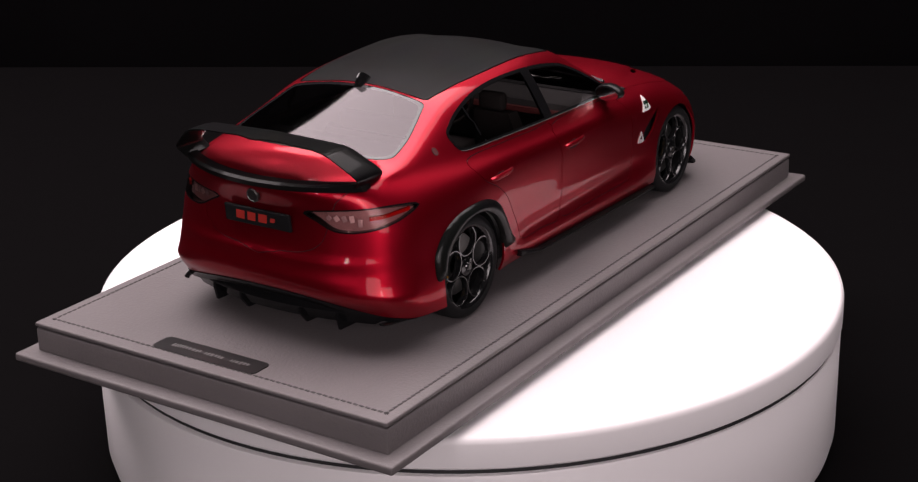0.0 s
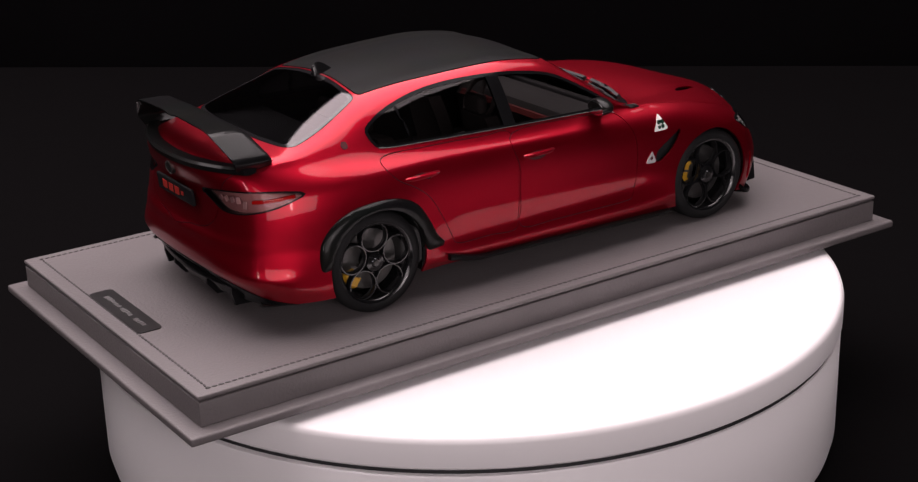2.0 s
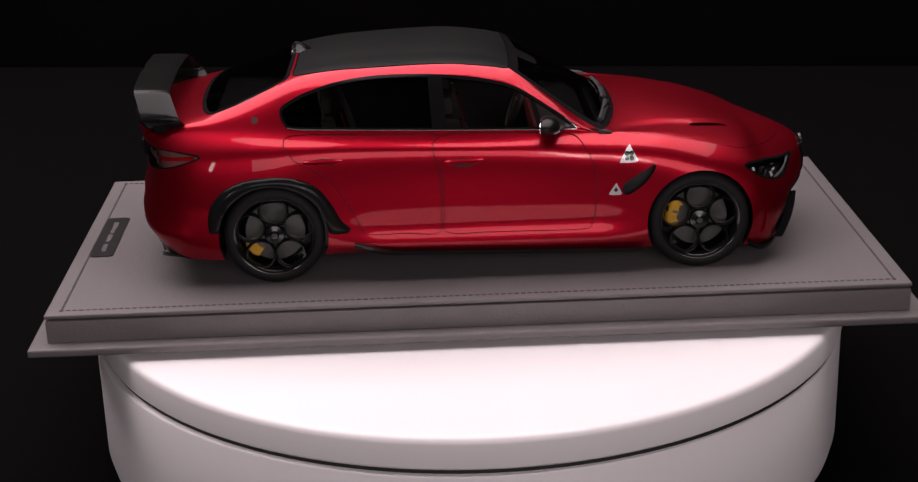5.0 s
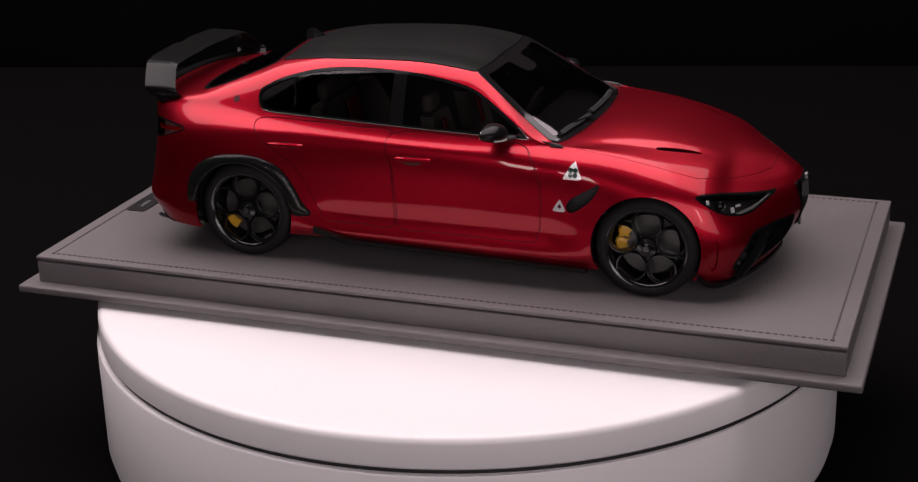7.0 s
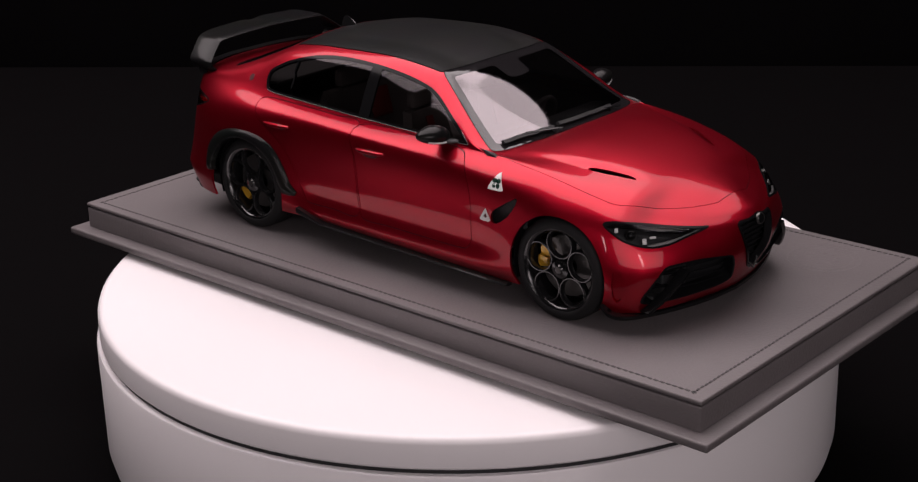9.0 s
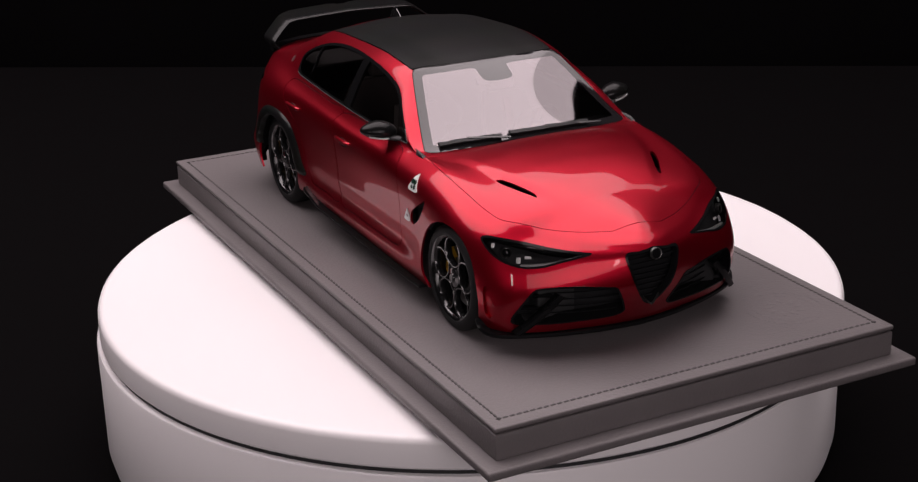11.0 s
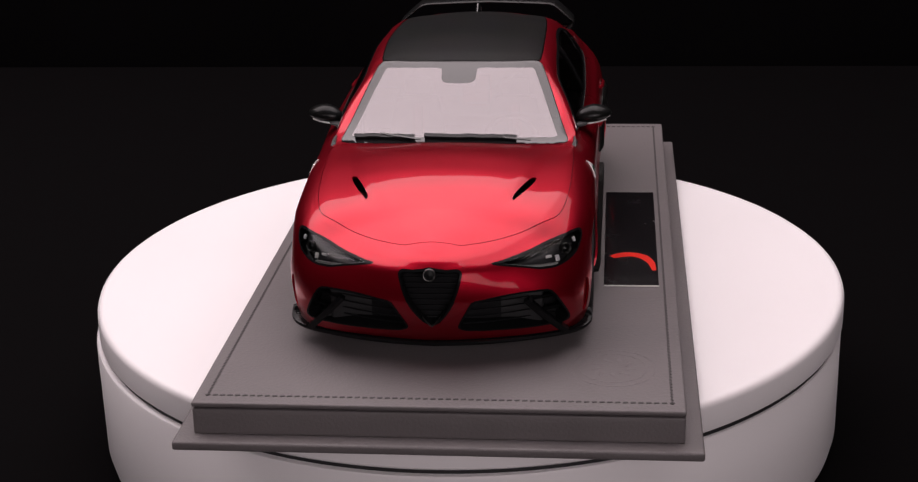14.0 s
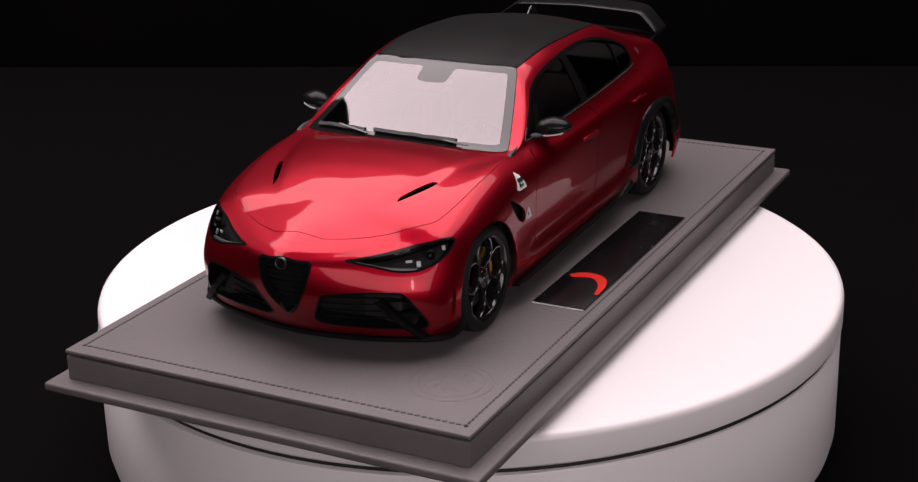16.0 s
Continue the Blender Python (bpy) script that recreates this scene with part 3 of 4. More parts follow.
FRONT_DOOR = rounded([(-17, 53.5), (-16.5, 40), (-16, 25), (-15, 17.6), (0, 17.2), (20, 17), (34, 17), (38.5, 18.5), (40, 28), (39.5, 40), (36, 48), (31.5, 52.0), (20, 53.2)], 5)
REAR_DOOR = rounded([(-72, 54.8), (-70, 48), (-62, 43), (-56, 38), (-51, 30), (-47, 22), (-44, 18), (-30, 17.8), (-18, 17.6), (-16.7, 25), (-17, 40), (-17.5, 53.7), (-30, 54.6), (-50, 55.2)], 5)
# outlines seen from above (x, y)
SCREEN = both([(10.9, 0), (10.8, 10), (10.3, 20), (9.6, 28), (10.4, 30), (13, 31.4), (24, 35.4), (37, 39.8), (42.0, 41.2), (43.8, 40.0), (46.2, 35.5), (49.2, 24), (50.6, 12), (51.0, 0)])
BACKLIGHT = both([(-69.6, 0), (-69.8, 10), (-70.4, 20), (-71.2, 27.4), (-72.4, 29), (-75, 30), (-88, 33.8), (-97, 35), (-100.5, 34), (-103, 29), (-104.8, 18), (-105.4, 8), (-105.5, 0)])
ROOF = both([(11.2, 0), (11.1, 10), (10.6, 20), (9.9, 28.0), (8.8, 29.8), (0, 30.5), (-16, 30.7), (-45, 30.1), (-66, 28.6), (-69.6, 27.4), (-69.4, 20), (-68.9, 10), (-68.7, 0)])
BONNET = both([(52.0, 0), (51.6, 12), (50.2, 24), (47.2, 36), (46.4, 41), (49, 42.8), (60, 43.6), (80, 42.8), (90, 41.2), (96, 38.6), (103, 30), (110, 20), (114.6, 11), (115.6, 8), (116, 0)])
BONNET_VENT = rounded([(77.6, 31.6), (77.0, 30.3), (84, 26.9), (91.3, 24.0), (93.2, 24.2), (88.5, 27.0), (83, 29.8)], 4)
BOOT = rounded([(-106.5, -14), (-106.5, 14), (-105.6, 26), (-103.5, 35), (-108, 37), (-117, 35), (-124, 26), (-129, 16), (-131, 0), (-131, -14)], 4)
# outlines across the corners (distance round the corner, z)
HEADLIGHT = rounded([(33.6, 38.0), (36, 35.4), (41, 32.3), (48, 30.5), (55, 30.6), (61, 32.0), (70.6, 34.3), (66, 34.9), (56, 36.1), (45, 37.9), (37, 38.8)], 4)
TAILLIGHT = rounded([(39, 48.9), (46, 45.3), (54, 43.2), (62, 42.0), (68, 42.3), (73, 45.0), (77.5, 48.0), (72, 49.4), (60, 50.2), (48, 50.2)], 4)
# outlines in the front view (y, z)
SHIELD = rounded([(-5.5, 34.4), (5.5, 34.4), (9.2, 34.1), (9.9, 32.0), (7.4, 24), (4.0, 18.3), (1.4, 15.6), (-1.4, 15.6), (-5.4, 20)], 4)
INTAKE = rounded([(12.3, 22.6), (13.6, 23.7), (16, 24.0), (26, 24.9), (35.5, 24.6), (38.4, 23.4), (41.4, 18.6), (43.6, 13.4), (43.2, 11.6), (40.5, 10.9), (26, 10.7), (12, 11.5), (8.4, 12.9), (8.4, 14.8)], 4)


def cut_skin():
    g, n, v = skin_grid()
    s = Shell(g, n, v)
    circle = lambda cx, r: (lambda p: np.hypot(p[:, 0] - cx, p[:, 2] - WHEEL_Z) - r)
    low = lambda p, v: (v <= 4.01)
    s.cut(circle(WHEEL_X, 19.7), "gone", keep=lambda p, v: (v <= 4.01) & (p[:, 1] > 35))
    s.cut(circle(-WHEEL_X, 19.9), "gone", keep=lambda p, v: (v <= 4.01) & (p[:, 1] > 35))
    side = lambda o: (lambda p: distance(o, p[:, 0], p[:, 2]))
    above = lambda o: (lambda p: distance(o, p[:, 0], p[:, 1]))
    ahead = lambda o: (lambda p: distance(o, p[:, 1], p[:, 2]))
    flank = lambda p, v: (v <= 4.6) & (np.abs(p[:, 0]) < 116)
    s.cut(side(FLARE), "flare", keep=flank)
    # windows: trim, then panes inside it
    rail = lambda p, v: (v >= 3.3) & (v <= 5.5)
    d = side(DAYLIGHT)
    s.cut(d, "window_trim", keep=rail)
    s.cut(lambda p: d(p) + 1.0, "pane", among=("window_trim",), keep=rail)
    belt = lambda p: np.maximum(-(d(p) + 0.32), p[:, 2] - 57.6)
    s.cut(belt, "belt_strip", among=("window_trim",), keep=rail)
    pillar_b = lambda p: np.abs(p[:, 0] + 16.5 + 0.06 * (p[:, 2] - 54)) - 2.6
    s.cut(pillar_b, "window_trim", among=("pane",), keep=rail)
    quarter = lambda p: np.abs(p[:, 0] + 57.3 + 0.22 * (p[:, 2] - 56)) - 0.55
    s.cut(quarter, "window_trim", among=("pane",), keep=rail)
    s.cut(lambda p: p[:, 0] + 57.3 + 0.22 * (p[:, 2] - 56), "pane_quarter", among=("pane",), keep=rail)
    s.cut(lambda p: p[:, 0] + 16.5, "pane_rear", among=("pane",), keep=rail)
    # screens and roof
    top = lambda p, v: (v >= 4.3) & (p[:, 0] > -2) & (p[:, 0] < 60)
    back = lambda p, v: (v >= 4.3) & (p[:, 0] > -112) & (p[:, 0] < -55)
    ds, db = above(SCREEN), above(BACKLIGHT)
    s.cut(ds, "screen_band", keep=top)
    s.cut(lambda p: ds(p) + 0.35, "screen_frit", among=("screen_band",), keep=top)
    hood = rounded([(5, -6), (5, 6), (18, 6.4), (21.6, 5.4), (22.4, 0), (21.6, -5.4), (18, -6.4)], 4)
    clear = lambda p: np.maximum(ds(p) + 3.6, -distance(hood, p[:, 0], p[:, 1]))
    s.cut(clear, "screen_pane", among=("screen_frit",), keep=top)
    s.cut(db, "back_band", keep=back)
    s.cut(lambda p: db(p) + 0.35, "back_frit", among=("back_band",), keep=back)
    s.cut(lambda p: db(p) + 1.6, "back_pane", among=("back_frit",), keep=back)
    crown = lambda p, v: (v >= 4.7) & (p[:, 0] > -80) & (p[:, 0] < 20)
    dr = above(ROOF)
    s.cut(dr, "roof_gap", keep=crown)
    s.cut(lambda p: dr(p) + 0.5, "roof", among=("roof_gap",), keep=crown)
    # lamps
    nose = lambda p, v: (p[:, 0] > 88) & (v <= 4.9)
    tail = lambda p, v: (p[:, 0] < -95) & (v <= 4.3)
    dh = lambda p: distance(HEADLIGHT, (p[:, 0] - p[:, 1]) * 0.7071, p[:, 2])
    dt = lambda p: distance(TAILLIGHT, (-p[:, 0] - p[:, 1]) * 0.7071, p[:, 2])
    s.cut(dh, "headlight_rim", keep=nose)
    s.cut(lambda p: dh(p) + 0.6, "headlight", among=("headlight_rim",), keep=nose)
    s.cut(dt, "taillight_rim", keep=tail)
    s.cut(lambda p: dt(p) + 0.5, "taillight", among=("taillight_rim",), keep=tail)
    # nose openings
    front = lambda p, v: (p[:, 0] > 98) & (v <= 4.3)
    dg, di = ahead(SHIELD), ahead(INTAKE)
    s.cut(dg, "shield_rim", keep=front)
    s.cut(lambda p: dg(p) + 0.7, "gone", among=("shield_rim",), keep=front)
    s.cut(di, "intake_rim", keep=front)
    s.cut(lambda p: di(p) + 0.6, "gone", among=("intake_rim",), keep=front)
    s.cut(side(SIDE_VENT), "gone", keep=flank)
    # panel gaps: a narrow strip just outside each panel's outline
    def panel(f, tag, keep, wide=0.32, among=("body",)):
        s.cut(f, tag, keep=keep, among=among)
        s.cut(lambda p: f(p) + wide, tag + "_panel", among=(tag,), keep=keep)
    deck = lambda p, v: (v >= 3.9) & (p[:, 0] > 35)
    stern = lambda p, v: (v >= 3.9) & (p[:, 0] < -98)
    panel(side(FRONT_DOOR), "front_door_gap", flank)
    panel(side(REAR_DOOR), "rear_door_gap", flank)
    s.cut(above(BONNET_VENT), "gone", keep=deck)
    panel(above(BONNET), "bonnet_gap", deck, 0.2)
    lid = rounded([(-10, 33.4), (10, 33.4), (19, 34.6), (24.5, 38), (27, 44), (30, 52), (33, 62), (-30, 62)], 4)
    panel(ahead(lid), "boot_gap", lambda p, v: (p[:, 0] < -108) & (v < 5.2))
    slot = rounded([(100.6, 12.5), (100.4, 19), (101, 23.5), (103.4, 23), (103.4, 17), (102.6, 12.3)], 4)
    s.cut(side(slot), "bumper_slot", keep=lambda p, v: (v < 3.4) & (p[:, 0] < 112))
    # enamel badges on the front wing
    tri = [(48.0, 42.2), (55.4, 42.2), (51.9, 48.6)]
    s.cut(side(tri), "wing_badge", keep=flank, among=("body",))
    tri2 = lambda k: [(46.9 - 2.7 * k, 31.9 - 1.9 * k), (46.9 + 2.7 * k, 31.9 - 1.9 * k), (47.0, 31.9 + 3.0 * k)]
    s.cut(side(tri2(1.0)), "small_badge", keep=flank)
    s.cut(side(tri2(0.5)), "small_badge_centre", among=("small_badge",))
    s.cut(lambda p: np.hypot(p[:, 0] + 83.5, (p[:, 2] - 60.0)) - 1.3, "pillar_badge", keep=lambda p, v: (v > 3.5) & (v < 5.3))
    # rear: dark lower edge
    s.cut(lambda p: p[:, 2] - 20.0 + 0.0036 * p[:, 1] ** 2, "rear_valance", keep=lambda p, v: (p[:, 0] < -100) & (v < 3.2))
    return s


def flare_lift(p):
    """The flare swells from its outer edge and rolls back in towards the wheel."""
    d = np.clip(-distance(FLARE, p[:, 0], p[:, 2]) / 2.2, 0, 1)
    r = np.clip((np.hypot(p[:, 0] + WHEEL_X, p[:, 2] - WHEEL_Z) - 19.9) / 1.0, 0, 1)
    return 0.15 + 1.6 * np.sqrt(d) - 0.5 * (1 - r) ** 2


def model_car():
    car = tagged(new("model_car"), "candy red scale model sports saloon with carbon roof and rear wing", "model car")
    s = cut_skin()
    s.make("body", "body", RED, car, label="glossy candy red bodywork")
    bonnet = s.make("bonnet", "bonnet_gap_panel", RED, car)
    s.make("bonnet_shut_line", "bonnet_gap", SEAM, car, proud=-0.45, thick=0.5)
    s.make("boot_shut_line", "boot_gap", SEAM, car, proud=-0.45, thick=0.5)
    s.make("boot_lid", "boot_gap_panel", RED, car)
    for sd in (1, -1):
        fd = s.make("front_door", "front_door_gap_panel", RED, car, (sd,))
        rd = s.make("rear_door", "rear_door_gap_panel", RED, car, (sd,))
        s.make("shut_line", "front_door_gap", SEAM, fd, (sd,), -0.45, 0.5)
        s.make("shut_line", "rear_door_gap", SEAM, rd, (sd,), -0.45, 0.5)
        door_handle(s, fd, -8.2, 45.3, sd)
        door_handle(s, rd, -59.0, 46.9, sd)
        wb = s.make("wing_badge", "wing_badge", WHITE_ENAMEL, car, (sd,), 0.3, 0.6, "white triangular enamel badge with a dark four-leaf shape")
        for dx, dz in ((-0.85, -0.85), (0.85, -0.85), (-0.85, 0.85), (0.85, 0.85)):
            lx, lz = 51.8 + dx, 44.6 + dz
            near = np.argmin((s.p[:, 0] - lx) ** 2 + (s.p[:, 2] - lz) ** 2 + 1000 * (s.v > 4.6))
            bm = bmesh.new()
            lathe(bm, [(0.02, -0.2), (0.88, -0.2), (0.88, 0.36), (0.7, 0.42), (0.02, 0.42)], 16)
            n = Vector(s.n[near] * np.array([1, sd, 1]))
            at = Matrix.Translation((lx, s.p[near][1] * sd, lz))
            bmesh.ops.transform(bm, matrix=at @ n.to_track_quat("Z", "Y").to_matrix().to_4x4(), verts=bm.verts)
            part("badge_leaf", bm, GREEN_ENAMEL, wb)
        sb = s.make("small_badge", "small_badge", SILVER, car, (sd,), 0.35, 0.6, "small silver triangular badge")
        s.make("badge_centre", "small_badge_centre", SEAM, sb, (sd,), 0.2, 0.4)
        s.make("bumper_slot", "bumper_slot", RED, car, (sd,), -0.9, 0.4, "narrow recessed slot in the bumper corner")
        s.make("pillar_badge", "pillar_badge", SEAM, car, (sd,), 0.15, 0.4, "tiny dark round badge on the rear pillar")
        door_mirror(car, sd)
        side_skirt(car, sd)
        headlight_inside(s, h_parent(s, car, sd), sd)
        intake_inside(car, sd)
        s.make("wheel_arch_flare", "flare", GLOSS_CARBON, car, (sd,), flare_lift, 2.2, "glossy dark carbon wheel arch flare")
        w = s.make("window_surround", "window_trim", BLACK_TRIM, car, (sd,), 0.12, 1.0)
        s.make("belt_strip", "belt_strip", BELT_METAL, w, (sd,), 0.2, 0.8, "thin bright strip under the side windows")
        s.make("front_side_window", "pane", CLEAR_SIDE_GLASS, w, (sd,), -0.05, 0.5)
        s.make("rear_side_window", "pane_rear", SIDE_GLASS, w, (sd,), -0.05, 0.5)
        s.make("quarter_window", "pane_quarter", SIDE_GLASS, w, (sd,), -0.05, 0.5)
        t = s.make("taillight", "taillight_rim", BLACK_TRIM, car, (sd,), 0.05, 2.0, "smoked red tail light")
        s.make("taillight_lens", "taillight", SMOKE_LENS, t, (sd,), 0.0, 0.4)
        s.make("taillight_reflector", "taillight", LAMP_PALE, t, (sd,), -2.6, 0.4)
        taillight_inside(s, t, sd)
        s.make("intake_frame", "intake_rim", BLACK_TRIM, car, (sd,), 0.2, 5.0)
    s.make("windscreen_seal", "screen_band", BLACK_TRIM, car, proud=0.06, thick=0.7)
    w = s.make("windscreen", "screen_pane", GLASS, car, proud=0.02, thick=0.4, label="tinted windscreen")
    s.make("printed_border", "screen_frit", FRIT, w, proud=0.02, thick=0.4, label="dark printed border of the glass")
    s.make("rear_window_seal", "back_band", BLACK_TRIM, car, proud=0.06, thick=0.7)
    w = s.make("rear_window", "back_pane", DARK_GLASS, car, proud=0.02, thick=0.4, label="dark tinted rear window")
    s.make("printed_border", "back_frit", FRIT, w, proud=0.02, thick=0.4)
    s.make("roof_gap", "roof_gap", BLACK_TRIM, car, proud=-0.2, thick=0.5)
    s.make("roof_panel", "roof", CARBON, car, proud=0.02, thick=0.6, label="satin grey carbon roof panel")
    s.make("grille_frame", "shield_rim", BLACK_TRIM, car, proud=0.6, thick=2.5)
    s.make("rear_valance", "rear_valance", BLACK_TRIM, car, proud=0.3, thick=1.5)
    underbody(car)
    for k, (sx, sy) in enumerate(((1, 1), (1, -1), (-1, 1), (-1, -1))):
        wheel(car, sx, sy)
    front_parts(car)
    rear_parts(car)
    roof_fin(car)
    wipers(s, car)
    rear_wing(car)
    cabin(car)
    return car


def h_parent(s, car, sd):
    h = s.make("headlight", "headlight_rim", BLACK_TRIM, car, (sd,), 0.05, 2.5, "dark swept headlight with clear lens")
    s.make("headlight_lens", "headlight", LENS, h, (sd,), 0.0, 0.4)
    s.make("headlight_housing", "headlight", LAMP_GREY, h, (sd,), -3.4, 0.5)
    return h


def under(s, tag, turn, q, z, depth, sd):
    """A place under the lens, at a distance round the corner and a height, with the skin's normal."""
    ids = sorted({k for f, t in zip(s.faces, s.tags) if t == tag for k in f})
    p = s.p[ids]
    k = ids[int(np.argmin(((turn * p[:, 0] - p[:, 1]) * 0.7071 - q) ** 2 + (p[:, 2] - z) ** 2))]
    flip = np.array([1, sd, 1])
    return (s.p[k] - s.n[k] * depth) * flip, Vector(s.n[k] * flip)


def headlight_inside(s, h, sd):
    """Projector with its ring, bright reflector blocks and the light strip towards the nose."""
    c, n = under(s, "headlight", 1, 42.6, 34.9, 2.0, sd)
    flat = Vector((n.x, n.y, 0.25 * n.z)).normalized().to_track_quat("Z", "Y").to_matrix().to_4x4()
    r = 1.8
    bm = bmesh.new()
    lathe(bm, [(r, 0.0), (r, 1.2), (r * 0.93, 1.5), (r * 0.8, 1.3), (r * 0.74, 0.3)], 28, close=True)
    bmesh.ops.transform(bm, matrix=Matrix.Translation(c) @ flat, verts=bm.verts)
    ring = part("projector_ring", bm, STEEL, h, "grey metal projector ring")
    bm = bmesh.new()
    lathe(bm, [(r * 0.72, 0.5), (r * 0.6, 1.0), (r * 0.4, 1.3), (0.02, 1.45)], 24)
    bmesh.ops.transform(bm, matrix=Matrix.Translation(c) @ flat, verts=bm.verts)
    part("projector_lens", bm, RIM, ring)
    for q, z, w, t in ((47.5, 33.0, 1.5, 2.0), (50.5, 34.0, 2.2, 0.9), (37.6, 36.4, 1.2, 1.6)):
        c, n = under(s, "headlight", 1, q, z, 1.2, sd)
        bm = bmesh.new()
        box(bm, 0, 0, 0, w, t, 0.6, 0.2)
        bmesh.ops.transform(bm, matrix=Matrix.Translation(c) @ Vector((n.x, n.y, 0.6 * n.z)).normalized().to_track_quat("Z", "Y").to_matrix().to_4x4(), verts=bm.verts)
        part("reflector_block", bm, LENS_GREY, h, "small bright reflector block")
    pts = [under(s, "headlight", 1, q, z, 0.9, sd)[0] for q, z in ((48, 31.6), (52, 31.5), (56, 31.9), (60, 32.6), (64, 33.4), (67.5, 34.1))]
    pts = rounded(pts, 4, False)
    bm = bmesh.new()
    sweep(bm, range(len(pts)), lambda k: [(pts[k][0] + dx, pts[k][1] + dy * sd, pts[k][2] + dz) for dx, dy, dz in ((0.2, 0.2, -0.35), (0.2, 0.2, 0.35), (-0.4, -0.4, 0.35), (-0.4, -0.4, -0.35))])
    part("light_strip", bm, SILVER, h, "bright reflector strip")


def taillight_inside(s, t, sd):
    for k in range(5):
        c, n = under(s, "taillight", -1, 59.5 + 2.6 * k, 45.6 + 0.3 * k, 1.3, sd)
        bm = bmesh.new()
        box(bm, 0, 0, 0, 1.6, 2.6 - 0.25 * k, 0.5, 0.15)
        bmesh.ops.transform(bm, matrix=Matrix.Translation(c) @ n.to_track_quat("Z", "Y").to_matrix().to_4x4() @ Matrix.Rotation(0.2 * k, 4, "Z"), verts=bm.verts)
        part("lamp_segment", bm, WHITE_ENAMEL if k % 2 else SILVER, t)
    pts = rounded([under(s, "taillight", -1, q, z, 0.9, sd)[0] for q, z in ((42, 48.2), (47, 47.2), (52, 46.6), (57, 46.3))], 4, False)
    bm = bmesh.new()
    sweep(bm, range(len(pts)), lambda k: [(pts[k][0] + dx, pts[k][1] + dy * sd, pts[k][2] + dz) for dx, dy, dz in ((-0.2, 0.2, -0.6), (-0.2, 0.2, 0.6), (0.4, -0.4, 0.6), (0.4, -0.4, -0.6))])
    part("light_strip", bm, RED_LAMP, t, "red lamp strip")


def door_handle(s, door, x, z, sd):
    """A pull bar over a flat dark disc that paints the shade of a finger recess."""
    near = np.argmin((s.p[:, 0] - x) ** 2 + (s.p[:, 2] - z) ** 2 + 1000 * (s.v > 4.3))
    y = s.p[near][1]
    bm = bmesh.new()
    pts = np.linspace(-1, 1, 13)
    sweep(bm, pts, lambda f: [(x + 7.0 * f, (y + 0.2 + 1.0 * (1 - f ** 4) + b) * sd, z + 0.15 * f + a * (1 - 0.5 * f ** 4)) for a, b in ((-0.8, -0.6), (-0.95, 0.0), (-0.5, 0.45), (0.4, 0.5), (0.85, 0.1), (0.8, -0.6))])
    h = part("door_handle", bm, RED, door)
    # no dish is cut here: the dark oval alone gives the recess its shade
    bm = bmesh.new()
    o = [(x - 0.4 + 4.2 * math.cos(a), z - 0.8 + 1.75 * math.sin(a)) for a in np.linspace(0, 2 * math.pi, 24, endpoint=False)]
    prism(bm, o, y - 0.6, y + 0.12, lambda a, b, c: (a, c * sd, b))
    part("handle_recess_shade", bm, SEAM, h, "flat dark disc painted as the shade of a finger recess")


def door_mirror(car, sd):
    """Carbon mirror pod on a short black arm."""
    m = new("door_mirror")
    m.parent = car
    bm = bmesh.new()
    bmesh.ops.create_uvsphere(bm, u_segments=36, v_segments=20, radius=1.0)
    for v in bm.verts:
        x, y, z = v.co
        # flat rear face, blunt front, tapered towards the tip
        k = 1 - 0.25 * max(0.0, y)
        xx = x * 4.6 if x > 0 else max(x * 4.6, -2.2)
        zz = z * (3.9 * k) if z > 0 else z * 3.1 * k
        v.co = (22.2 + xx - 1.0 * y, (50.0 + 6.6 * y) * sd, 56.4 + zz + 0.5 * y)
    bmesh.ops.recalc_face_normals(bm, faces=bm.faces)
    part("mirror_shell", bm, GLOSS_CARBON, m, "glossy carbon mirror shell")
    bm = bmesh.new()
    o = [(50.0 + 5.3 * math.cos(a), 56.5 + 2.6 * math.sin(a)) for a in np.linspace(0, 2 * math.pi, 28, endpoint=False)]
    prism(bm, o, 19.7, 20.2, lambda a, b, c: (c - 0.15 * (a - 50), a * sd, b))
    part("mirror_glass", bm, CHROME, m)
    bm = bmesh.new()
    pts = rounded([(27.5, 43.6, 53.9), (25.5, 46.5, 54.1), (23.5, 49.5, 54.6)], 5, False)
    sweep(bm, range(len(pts)), lambda k: [(pts[k][0] + 2.3 * math.cos(a), pts[k][1] * sd, pts[k][2] + 0.9 * math.sin(a)) for a in np.linspace(0, 2 * math.pi, 12, endpoint=False)])
    part("mirror_arm", bm, MATT_BLACK, m)
    bm = bmesh.new()
    pts = rounded([(26.3, 46, 54.3), (25.9, 50, 54.4), (24.0, 54.6, 55.2)], 5, False)
    sweep(bm, range(len(pts)), lambda k: [(pts[k][0] + 0.2 + dx, pts[k][1] * sd, pts[k][2] + dz) for dx, dz in ((0.0, -0.35), (0.45, -0.2), (0.45, 0.2), (0.0, 0.35))])
    part("indicator_strip", bm, LENS_GREY, m, "clear indicator strip")


